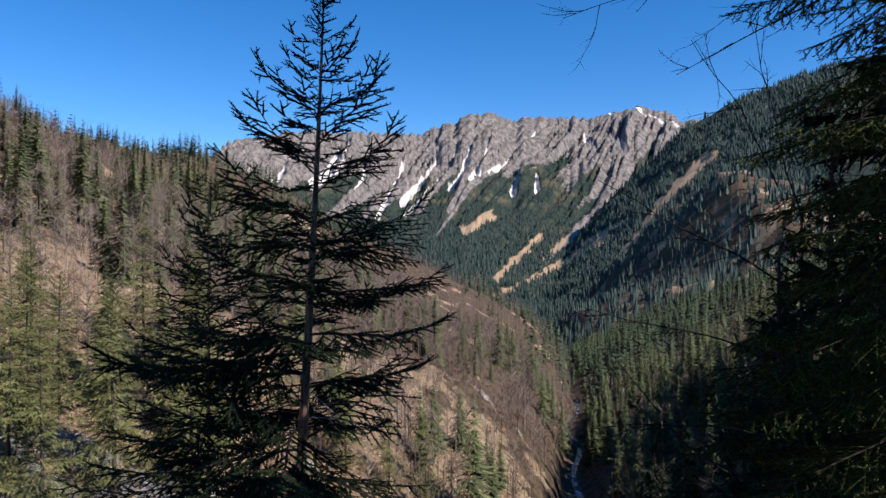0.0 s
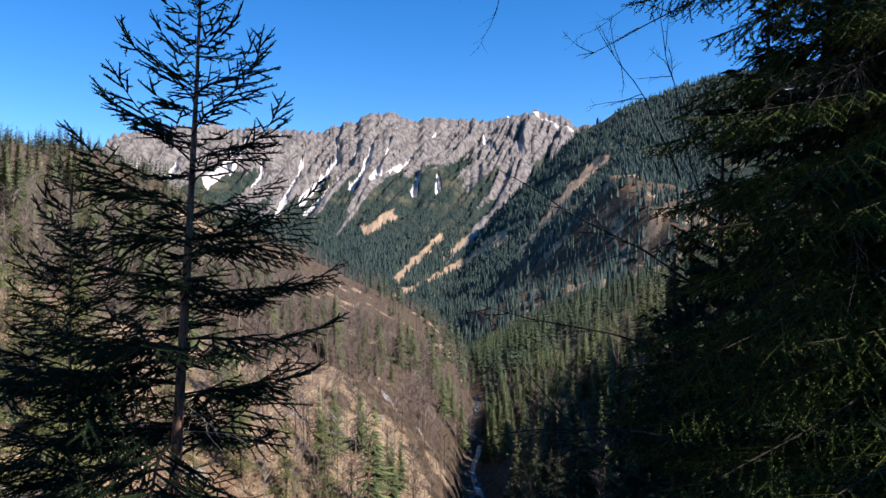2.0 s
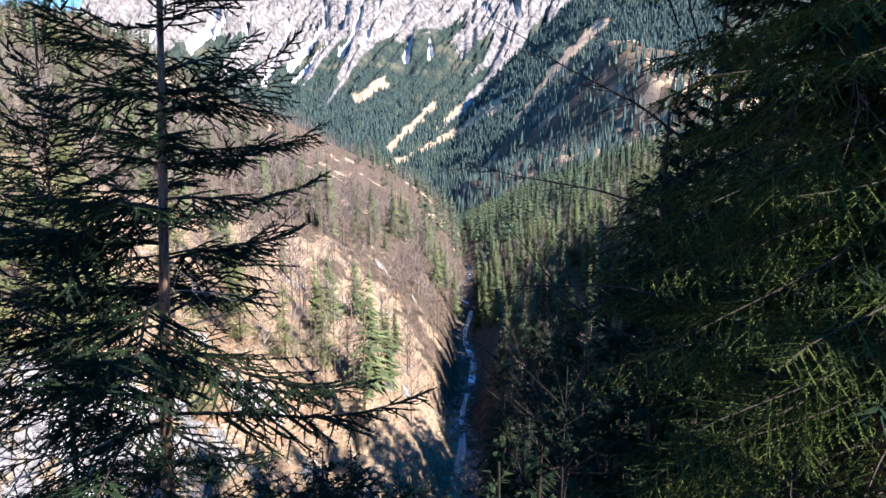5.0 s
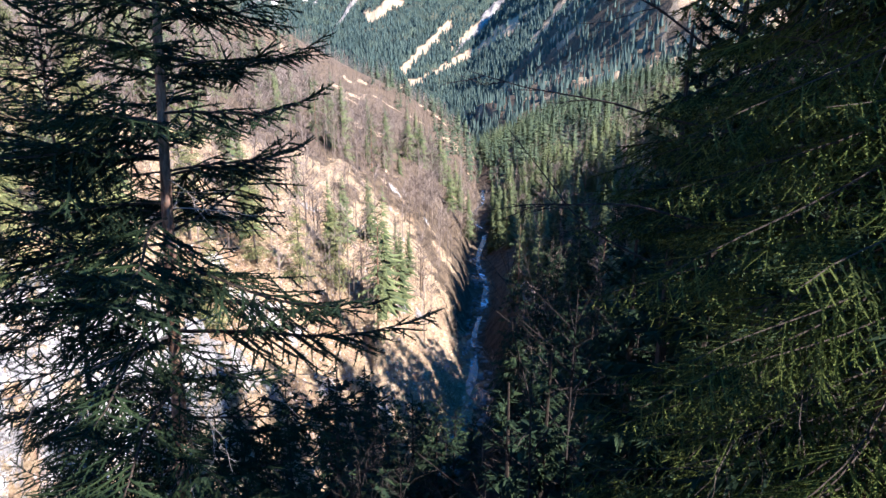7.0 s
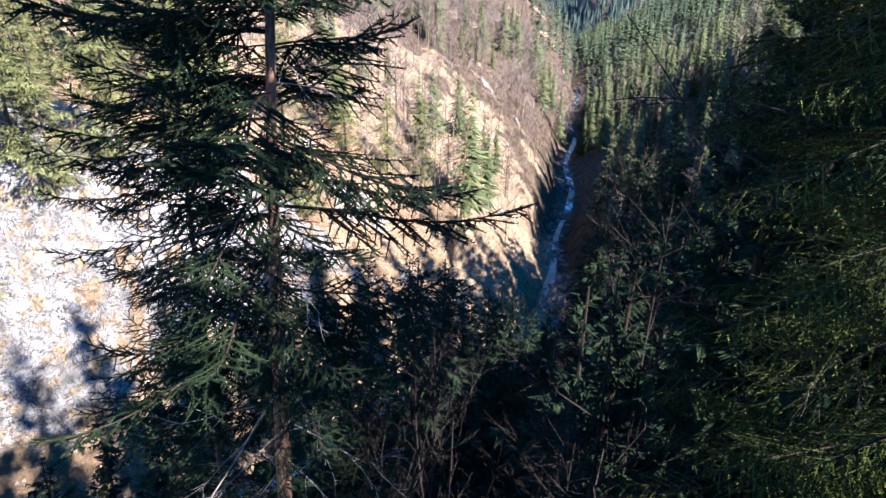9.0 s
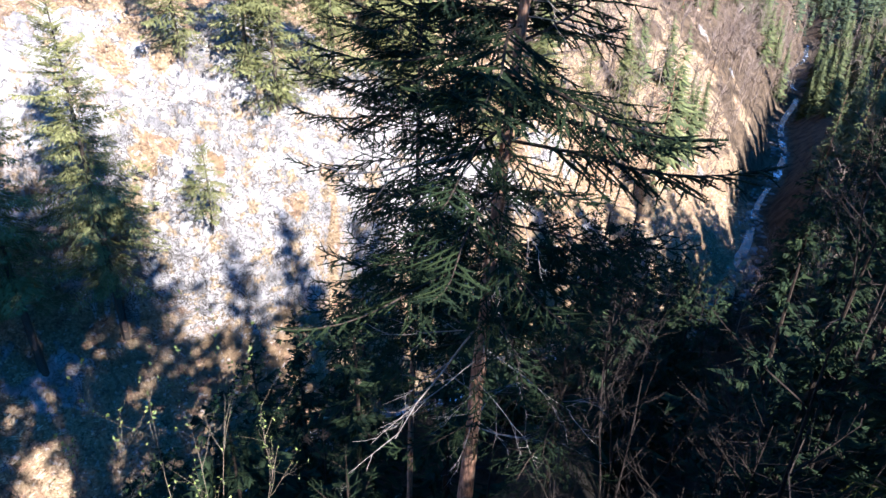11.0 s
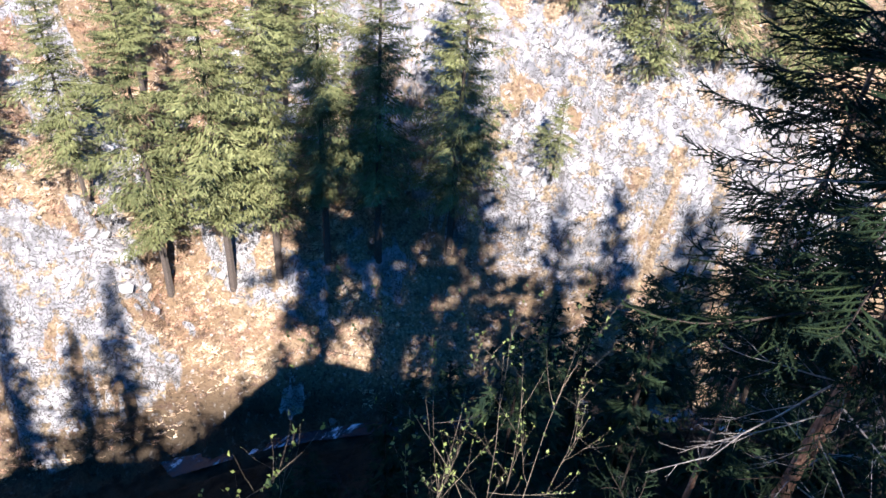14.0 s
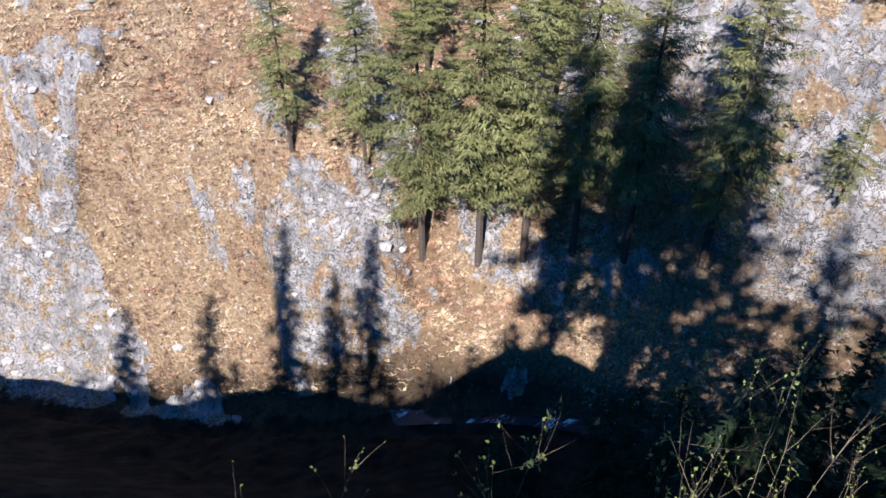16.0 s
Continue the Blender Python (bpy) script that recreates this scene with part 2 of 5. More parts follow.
RIDGE_AZ = (-60, -30, -19.3, -17.9, -15.7, -12.2, -9.5, -7.2, -5.6, -4.0, -0.7, 1.6, 5.8, 12.1, 16.1, 18.2, 30, 60)
RIDGE_EL = (6, 9.2, 9.8, 10.6, 11.2, 10.4, 10.6, 10.7, 10.3, 11.3, 10.3, 9.4, 9.5, 9.4, 8.7, 7.3, 6, 5)


# felled strips and tracks on the valley's right side: azimuth and height angle of both ends, half width
SWATHS = ((-14.9, -0.1, -17.6, 3.7, 0.50), (-17.6, 3.7, -20.8, 7.0, 0.58), (-7.8, 0.9, -4.5, -2.4, 0.42), (-13.4, 1.0, -9.0, -1.6, 0.32), (-9.0, -1.6, -4.2, -3.9, 0.26), (-11.3, 1.7, -8.4, -0.6, 0.24), (-14.6, 2.2, -11.4, 0.4, 0.26), (-2.0, 1.6, -3.6, 2.6, 0.45))


def felled(az, r, z):
    """Where the forest has been cut."""
    el, cut = np.degrees(np.arctan2(z, r)), 0.0 * az
    for a0, e0, a1, e1, half in SWATHS:
        s = np.clip((az - a0) / (a1 - a0), 0, 1)
        off = np.hypot(el - (e0 + (e1 - e0) * s), (az - a0 - (a1 - a0) * s) * 0.7) + 0.42 * fbm(az * 3.1, el * 4.3, 3, 99)
        cut = np.maximum(cut, 1 - ramp(off, half * 0.8, half * 1.3))
    return cut * ramp(r, 1120, 1170)


# pale scree chutes on the range: azimuth and height angle down each run, half width
CHUTES = (((0.6, 8.6, 0.5), (0.5, 6.6, 0.0), (3.3, 3.6, 0.20)), ((-1.6, 8.6, 0.0), (-0.6, 6.0, 0.5), (3.0, 2.6, 0.17)), ((-2.6, 8.4, 0.0), (-1.4, 5.4, 0.0), (-0.6, 4.4, 0.22)),
          ((-4.0, 9.0, 0.0), (-3.2, 6.4, 0.0), (-2.2, 5.0, 0.15)), ((-7.6, 9.3, 0.0), (-5.0, 6.6, 0.0), (-2.4, 5.2, 0.14)), ((3.3, 7.2, 0.0), (3.4, 6.2, 0.0), (5.4, 2.4, 0.16)),
          ((8.4, 7.8, 0.0), (9.2, 6.2, 0.0), (10.4, 5.0, 0.42)), ((7.6, 8.4, 0.0), (8.2, 6.6, 0.0), (9.0, 5.2, 0.16)), ((12.4, 6.8, 0.0), (13.0, 5.8, 0.0), (13.8, 4.8, 0.18)),
          ((-6.3, 6.6, 0.0), (-6.1, 5.4, 0.0), (-5.7, 4.1, 0.20)), ((-7.6, 5.6, 0.0), (-7.7, 5.0, 0.0), (-7.8, 4.4, 0.22)), ((-13.6, 8.6, 0.0), (-14.2, 8.0, 0.0), (-14.6, 7.2, 0.20)),
          ((-16.2, 10.4, 0.0), (-17.4, 9.9, 0.0), (-18.6, 9.3, 0.15)), ((-11.4, 9.4, 0.0), (-11.6, 8.6, 0.0), (-12.4, 7.6, 0.12)), ((5.6, 7.6, 0.0), (6.4, 5.8, 0.0), (7.2, 4.4, 0.12)), ((15.4, 6.4, 0.0), (15.8, 5.6, 0.0), (16.4, 4.6, 0.14)))


def chutes(az, el):
    """Where loose white stone runs down the range."""
    found = 0.0 * az
    wob_a, wob_e = az + 0.16 * fbm(az * 1.3, el * 1.3, 3, 101), el + 0.1 * fbm(az * 2, el * 2, 2, 103)
    for (a0, e0, _0), (a1, e1, _1), (a2, e2, half) in CHUTES:
        for k, (p, q, r0, s0) in enumerate(((a0, a1, e0, e1), (a1, a2, e1, e2))):
            t = np.clip(((wob_a - p) * (q - p) + (wob_e - r0) * (s0 - r0)) / ((q - p) ** 2 + (s0 - r0) ** 2), 0, 1)
            off = np.hypot(wob_a - p - (q - p) * t, wob_e - r0 - (s0 - r0) * t)
            wide = half * (0.45 + 0.6 * t if k == 0 else 1.05 + 0.5 * t)
            found = np.maximum(found, 1 - ramp(off, wide * 0.55, wide * 1.25))
    return found


def land(x, y, fine=True):
    """Height of the ground, and how much bare rock, dry grass and scree it shows."""
    r = np.hypot(x, y)
    az = np.degrees(np.arctan2(-x, y))
    wob = fbm(x / 60, y / 60, 3, 5) * 3 * ramp(r, 60, 200)
    d = (x - river_x(y)) / np.sqrt(1 + np.interp(y, _ys, _slope) ** 2) + wob
    d = d - 8.5 * ramp(x, -0.6, 3.0) * ramp(y, 0.6, 5.5) * (1 - ramp(y, 40, 120))
    zr = river_z(y)
    big = fbm(x / 170, y / 170, 4, 11)
    # far bank, cut into ribs and ledges
    ribs = (2.4 * fbm(x / 10, y / 10, 4, 13) + 0.9 * fbm(x / 3.2, y / 3.2, 3, 15, True)) * ramp(-d, 2.5, 8) * (1 - ramp(r, 150, 320))
    d0 = d
    d = np.where(d < 0, d + ribs, d)
    far_bank = np.interp(-d, (0, 2.5, 5, 12, 25, 60, 200, 400, 600, 3000), (0, 0.3, 6, 15, 26, 44, 98, 130, 134, 134))
    far_bank = far_bank * (1 + 0.22 * ramp(y, 280, 450))
    cliff = ramp(y, 33, 40) * (1 - ramp(y, 60, 74)) * ramp(-d, 3, 7)
    far_bank = far_bank + 13 * cliff * (1 - ramp(-d, 14, 45))
    far_bank = far_bank * (1 - 0.93 * ramp(y, 420, 1250))
    d = d0
    # near bank, path and hillside above it
    near_bank = np.interp(d, (0, 2.5, 6, 24, 33, 35, 38.6, 40, 42.5, 60, 150, 366, 520, 900, 3000), (0, 0.3, 6, 15, 32.4, 35.4, 41.4, 42.3, 42.5, 54, 145, 385, 410, 430, 430))
    near_bank = near_bank - (1 - (0.40 + 0.60 * ramp(y, 700, 1500)) * (0.12 + 0.88 * ramp(y, 60, 300))) * np.maximum(near_bank - 43, 0)
    near_bank = near_bank - (9.5 * ramp(-y, 0.5, 11) + 7.0 * ramp(-y, 18, 36)) * ramp(d, 20, 34)
    near_bank = near_bank * (1 - 0.95 * ramp(y, 700, 1400))
    gentle = ramp(y, 115, 200) * (1 - ramp(y, 620, 800))
    near_bank = near_bank + gentle * (np.interp(d, (0, 2.5, 8, 40, 110, 250, 900), (0, 0.5, 5, 22, 48, 88, 260)) - near_bank)
    h = np.where(d < 0, far_bank, near_bank)
    h = h * (1 + 0.22 * big * ramp(np.abs(d), 30, 160))
    h = h + fbm(x / 38, y / 38, 4, 21, True) * 7 * ramp(np.abs(d), 40, 140) * ramp(r, 90, 220)
    # a buttress that stands out of the far wall, its brow rising to one side
    ky = y + 1.3 * fbm(x / 4, y / 4, 3, 24)
    brow = 8.6 + 0.36 * (ky - 4) + 1.1 * fbm(x / 3.5 + 7, y / 3.5, 3, 23)
    knob = ramp(ky, 1.9, 3.4) * (1 - ramp(ky, 9, 17)) * ramp(-d, 2.6, 4.6) * (1 - ramp(-d, brow - 0.6, brow + 1.9)) * (d < 0)
    h = h + 3.6 * knob
    rib = np.exp(-((y + 13.5 - 0.55 * (-d - 8) + 1.2 * fbm(x / 5, y / 5, 3, 28)) / 1.5) ** 2) * ramp(-d, 2, 5) * (1 - ramp(-d, 17, 21)) * (d < 0)
    h = h + 1.6 * rib
    # bed of the beck with boulders
    h = h + 0.5 * np.abs(fbm(x / 2.2, y / 2.2, 3, 3)) * ramp(np.abs(d), 1.2, 2.5) * (1 - ramp(np.abs(d), 4, 7))
    h = h + pit(y) * np.where(d < 0, ramp(-d, 3.5, 15), ramp(d, 9, 25))
    z = zr + h
    # a wooded spur on the right-hand side, and the mountain side behind it
    crest = np.interp(y, (250, 420, 620, 834, 1257, 1420), (-60, -40, 0, 96, -16, -90)) + 7 * fbm(x / 60, y / 60, 3, 25)
    off = 335 + 16 * value_noise(y / 90, y * 0, 26) - x
    spur = crest - np.where(off > 0, 1.15 * off, -0.16 * np.maximum(off, -260))
    z = np.where(y > 250, np.maximum(z, spur), z)
    v = np.clip((r - 1180) / 1120, 0, 1)
    low = np.interp(az, (-60, -24, -20, -14.8, -9, -6.6, 0, 4), (-1, -1, -2.6, -4.2, -6.6, -7.2, -9, -12))
    peak = np.interp(az, (-60, -40, -29, -25.3, -23, -19.3, -17, -15, -12, -9, -6, -3, 0, 4), (14, 14, 13.0, 12.0, 11.3, 9.4, 7.2, 5.4, 2.4, -1.2, -5, -8, -10, -13))
    side = r * np.tan(np.radians(low + (peak - low) * v ** 0.9)) + (16 * fbm(x / 110, y / 110, 4, 27, True) - 6) * ramp(v, 0.03, 0.3)
    side = np.where(r > 2300, side - (r - 2300) * 0.5, side)
    side = np.where((r > 1150) & (az < 3) & (az > -70), side, -400)
    beyond = ramp(side - z, -4, 4)
    z = np.maximum(z, side)
    # the mountain range at the head of the valley
    top = np.tan(np.radians(np.interp(az, RIDGE_AZ, RIDGE_EL))) * 3900
    top = top + 26 * fbm(az / 0.9, az * 0 + 3.3, 4, 31) + 16 * fbm(az / 0.22, az * 0, 2, 33, True)
    u = (r - 1650) / 2250
    bend = az + 15.0 * (u - 0.6) * (1 - 0.6 * ramp(-az, 8, 16)) + 0.5 * fbm(az / 3, u * 3, 2, 35)
    gully = fbm(bend / 2.1, u * 0.9 + 4, 4, 37, True)
    crag = fbm(bend / 0.6, u * 2.4, 5, 41, True)
    face = 0.42 * np.clip(u, 0, 1) + 0.58 * np.clip(u, 0, 1) ** 1.8
    m = -140 + (top + 140) * face
    run = chutes(az, np.degrees(np.arctan2(m, r)))
    relief = (gully * 62 + crag * 44) * ramp(u, 0.15, 0.7) + 20 * fbm(bend / 0.22, u * 7, 3, 43, True) * ramp(u, 0.4, 0.7)
    m = m + relief * (1 - 0.9 * run) * (1 - ramp(u, 0.88, 1.0))
    m = np.where(u > 1, top - (r - 3900) * 0.9, m)
    m = np.where((r > 1500) & (np.abs(az) < 75), m, -400)
    mountain = np.maximum(ramp(m - z, -8, 8), beyond * ramp(r, 1350, 1450))
    range_only = ramp(m - z, -8, 8)
    z = np.maximum(z, m)
    # masks
    steep_side = (1 - ramp(d, -2, 2))
    n1 = fbm(x / 9, y / 9, 4, 51)
    n2 = fbm(x / 26 + 3, y / 26, 3, 53)
    n3 = fbm(x / 3.4 + 11, (y + 0.7 * z) / 3.4, 4, 56)
    rock = cliff * ramp(0.5 * n1 + 0.55 * n3 + 0.85 - ramp(-d, 12, 34) * 1.5, 0.35, 0.65)
    slab = 0.24 * ramp(az + 9 * n2 + 7 * n3, 97, 106) - 0.15 * ramp(y, 80, 100) - 0.22 - 0.22 * ramp(az, 64, 70) * (1 - ramp(az, 97, 102)) + 0.72 * ramp(az + 5 * n3, 80, 86) * (1 - ramp(-d + 3 * n3, 4.5, 8.5)) - 0.6 * (1 - ramp(-d, 5, 9)) * ramp(y, 8, 12) * (1 - ramp(y, 34, 40))
    rock = np.maximum(rock, steep_side * (1 - ramp(-d, 14, 40)) * ramp(0.6 * n1 + n2 * 0.5 + 0.6 * n3 + slab, 0.02, 0.22) * (1 - ramp(r, 130, 260)))
    earth = (1 - mountain) * ramp(n2 + n1 * 0.6, 0.44, 0.52) * ramp(r, 95, 150) * (1 - ramp(np.abs(d), 150, 300)) * steep_side
    bare = range_only * ramp(u + 0.22 * gully + 0.12 * crag + 0.12 * fbm(bend / 4, u * 4, 3, 55) + 0.22 * value_noise(bend / 1.1, 0.5 * u, 59), 0.56, 0.74)
    rock = np.maximum(rock * (1 - mountain), bare)
    rock = np.maximum(rock, ramp(knob + 0.35 * n3, 0.12, 0.4) * (1 - 0.8 * ramp(n3, 0.0, 0.25)))
    rock = np.maximum(rock, ramp(rib + 0.3 * n3, 0.3, 0.6))
    rock = np.maximum(rock, steep_side * ramp(0.75 * n3 + 0.35 * n1, 0.27, 0.36) * (1 - ramp(r, 80, 100)) * ramp(az, 56, 64))
    rock = np.maximum(rock, ramp(np.exp(-((y - 15.2 - 1.5 * n1) / 1.9) ** 2) + 0.25 * n3, 0.3, 0.6) * ramp(-x, 50, 54) * (1 - ramp(-x, 68, 76)) * steep_side)
    scree = range_only * ramp(r, 1700, 1800) * run
    grass = np.clip(ramp(n2 + 0.5 * n1 + 0.45 * (1 - ramp(r, 90, 190)), 0.0, 0.45), 0, 1) * (1 - mountain) * (0.12 + 0.88 * np.maximum(steep_side, ramp(r, 300, 600)))
    grass = grass * (1 - 0.6 * ramp(r, 105, 190) * (1 - ramp(r, 500, 700)))
    grass = np.maximum(grass, 0.75 * steep_side * (1 - ramp(r, 95, 160)))
    cut = felled(az, r, z)
    grass = np.maximum(grass, 0.9 * cut)
    earth = np.maximum(earth, 0.6 * cut)
    mountain = mountain * (1 - cut * (mountain < 1.1))
    if fine:
        near = 1 - ramp(r, 150, 420)
        z = z + near * (0.55 * fbm(x / 3.1, y / 3.1, 4, 61) + 0.12 * fbm(x / 0.7, y / 0.7, 2, 63)) * ramp(r, 2, 9)
        z = z + near * steep_side * ramp(r, 30, 38) * (1.6 * fbm(x / 7.5, (y + 0.5 * z) / 7.5, 4, 69) + 0.55 * fbm(x / 1.9, (y + 0.5 * z) / 1.9, 3, 75, True))
        z = z + rock * (1 - mountain) * near * (1.2 * fbm(x / 4.2, (y + z * 0.6) / 4.2, 4, 65, True) + 0.75 * fbm(x / 1.3, (y + z) / 1.3, 3, 67, True))
    return z, rock, grass, scree, mountain, d, earth


# ---- mesh writing ----
def mesh(name, verts, tris, materials, which=None, smooth=False, attributes=None):
    """A mesh from arrays of places and triangles (or quads)."""
    verts, tris = np.asarray(verts, np.float32), np.asarray(tris, np.int32)
    me = bpy.data.meshes.new(name)
    me.vertices.add(len(verts))
    me.vertices.foreach_set("co", verts.ravel())
    corners = tris.shape[1]
    me.loops.add(tris.size)
    me.loops.foreach_set("vertex_index", tris.ravel())
    me.polygons.add(len(tris))
    me.polygons.foreach_set("loop_start", np.arange(0, tris.size, corners, dtype=np.int32))
    for m in materials:
        me.materials.append(m)
    if which is not None:
        me.polygons.foreach_set("material_index", np.asarray(which, np.int32))
    me.polygons.foreach_set("use_smooth", np.full(len(tris), smooth))
    for key, values in (attributes or {}).items():
        me.attributes.new(key, "FLOAT", "POINT").data.foreach_set("value", np.asarray(values, np.float32))
    me.update(calc_edges=True)
    return me


# ---- the ground, one sheet out to the horizon ----
def ground_sheet():
    az = np.unique(np.concatenate([np.arange(-180, -48, 3.0), np.arange(-48, -26, 0.2), np.arange(-26, 20, 0.12), np.arange(20, 30, 0.2), np.arange(30, 104, 0.26), np.arange(104, 180, 3.0)]))
    rings = np.concatenate([np.geomspace(0.3, 30, 40), np.arange(30.4, 78, 0.4), np.geomspace(78.5, 1600, 140), np.arange(1615, 3700, 17.0), np.arange(3710, 3990, 12.0), np.linspace(4010, 4700, 8)])
    a, r = np.meshgrid(np.radians(az), rings, indexing="ij")
    x, y = -r * np.sin(a), r * np.cos(a)
    z, rock, grass, scree, mountain, d, earth = land(x, y)
    n_a, n_r = x.shape
    snow = mountain * ramp(z / np.maximum(r, 1) + 0.012 * fbm(x / 60, y / 60, 3, 71), 0.180, 0.195) * ramp(fbm(x / 130, y / 130, 3, 73) - 0.25, 0.0, 0.2) * ramp(-np.degrees(a), 9, 13)
    meadow = np.exp(-(((x - 112) / 38) ** 2 + ((y - 1090) / 85) ** 2)) 
    centre = np.array([[0, 0, land(np.zeros(1), np.zeros(1))[0][0]]])
    verts = np.concatenate([np.stack([x, y, z], -1).reshape(-1, 3), centre])
    i, j = np.meshgrid(np.arange(n_a), np.arange(n_r - 1), indexing="ij")
    i2 = (i + 1) % n_a
    quads = np.stack([i * n_r + j, i * n_r + j + 1, i2 * n_r + j + 1, i2 * n_r + j], -1).reshape(-1, 4)
    tail = lambda v: np.append(v.ravel(), 0.0)
    # the dark mask covers the shaded bank and gorge foot, standing in for shade
    me = mesh("ground", verts, quads[:, ::-1], [M_GROUND], smooth=True,
              attributes={"rock": tail(rock), "grass": tail(grass), "scree": tail(scree), "earth": tail(earth), "gorge_shade": tail(np.maximum(ramp(d, -1, 3), 0.8 * ramp(d, -4.2, -2.6) * (1 - ramp(y, 40, 60))) * (1 - ramp(r, 70, 180))), "mountain": tail(mountain), "snow": tail(snow), "meadow": tail(meadow)})
    return tagged(new("ground", me), "steep gorge sides, wooded slopes and a limestone mountain range", "terrain", kind="structure")


ground_sheet()


def beck():
    ys = np.arange(10, 330, 1.0)
    xs, zs = river_x(ys), river_z(ys) + 0.35
    wide = 0.68 + 0.30 * value_noise(ys / 9, ys * 0, 81)
    across = np.linspace(-1, 1, 5)
    x = xs[:, None] + across * wide[:, None]
    z = zs[:, None] + 0.08 * value_noise(x / 0.9, ys[:, None] / 0.9 + 0 * x, 83) + 0 * x
    verts = np.stack([x, ys[:, None] + 0 * x, z], -1).reshape(-1, 3)
    i, j = np.meshgrid(np.arange(len(ys) - 1), np.arange(4), indexing="ij")
    quads = np.stack([i * 5 + j, i * 5 + j + 1, i * 5 + j + 6, i * 5 + j + 5], -1).reshape(-1, 4)
    return tagged(new("water", mesh("water", verts, quads, [M_WATER], smooth=True)), "fast blue mountain beck with white rapids in the gorge", "stream", kind="structure")


beck()


def ground_z(x, y):
    return float(land(np.array([float(x)]), np.array([float(y)]))[0][0])


# ---- growing things ----
class Soup:
    """Triangles gathered from many pieces, with a material slot each."""

    def __init__(self):
        self.v, self.t, self.m, self.n = [], [], [], 0

    def add(self, verts, tris, slot=0):
        self.v.append(np.asarray(verts, float))
        self.t.append(np.asarray(tris, int) + self.n)
        self.m.append(np.full(len(tris), slot))
        self.n += len(verts)

    def tube(self, line, radii, sides=4, slot=0):
        line, radii = np.asarray(line, float), np.asarray(radii, float)
        ahead = np.gradient(line, axis=0)
        ahead /= np.linalg.norm(ahead, axis=1)[:, None] + 1e-9
        side = np.cross(ahead, np.array([0.31, 0.17, 0.93]) if abs(ahead[0][2]) < 0.8 else np.array([0.93, 0.3, 0.1]))
        side /= np.linalg.norm(side, axis=1)[:, None] + 1e-9
        other = np.cross(ahead, side)
        turn = np.linspace(0, 2 * np.pi, sides, endpoint=False)
        ring = side[:, None] * np.cos(turn)[None, :, None] + other[:, None] * np.sin(turn)[None, :, None]
        verts = (line[:, None] + ring * radii[:, None, None]).reshape(-1, 3)
        i, j = np.meshgrid(np.arange(len(line) - 1), np.arange(sides), indexing="ij")
        a, b = (i * sides + j).ravel(), (i * sides + (j + 1) % sides).ravel()
        tris = np.concatenate([np.stack([a, b, b + sides], -1), np.stack([a, b + sides, a + sides], -1)])
        self.add(verts, tris, slot)

    def blades(self, roots, ways, lengths, widths, normals, slot=0):
        """One triangle for each root: a needle, a finger of foliage or a blade of grass."""
        across = np.cross(ways, normals)
        across /= np.linalg.norm(across, axis=1)[:, None] + 1e-9
        n = len(roots)
        verts = np.empty((n, 3, 3))
        verts[:, 0] = roots - across * widths[:, None] / 2
        verts[:, 1] = roots + across * widths[:, None] / 2
        verts[:, 2] = roots + ways * lengths[:, None]
        self.add(verts.reshape(-1, 3), np.arange(3 * n).reshape(-1, 3), slot)

    def mesh(self, name, materials, smooth=False):
        return mesh(name, np.concatenate(self.v), np.concatenate(self.t), materials, np.concatenate(self.m), smooth)


def unit(v):
    v = np.asarray(v, float)
    return v / (np.linalg.norm(v, axis=-1, keepdims=True) + 1e-9)


def shoot(soup, rng, root, way, length, thick, pitch, needle=0.019, blade=0.0045, slot=1):
    """A twig that carries needles all round."""
    bow = np.array([0, 0, 0.10 * length * rng.uniform(-0.6, 1.0)])
    line = np.stack([root, root + way * length * 0.5 - bow * 0.5, root + way * length + bow * 0.3])
    soup.tube(line, (thick, thick * 0.85, thick * 0.4), 3, slot)
    n = max(3, int(length / pitch))
    s = (np.arange(n) + rng.random(n)) / n
    at = line[0] + (line[2] - line[0]) * s[:, None] - bow * (2 * s * (1 - s))[:, None]
    side = unit(np.cross(way, (0.1, 0.2, 1.0)))
    up = np.cross(side, way)
    turn = rng.uniform(-0.75, 3.9, n)
    radial = side * np.cos(turn)[:, None] + up * np.sin(turn)[:, None]
    ways = unit(radial + way * rng.uniform(0.45, 0.95, n)[:, None])
    soup.blades(at, ways, needle * rng.uniform(0.8, 1.3, n), np.full(n, blade), unit(np.cross(ways, radial + 0.3)), slot)


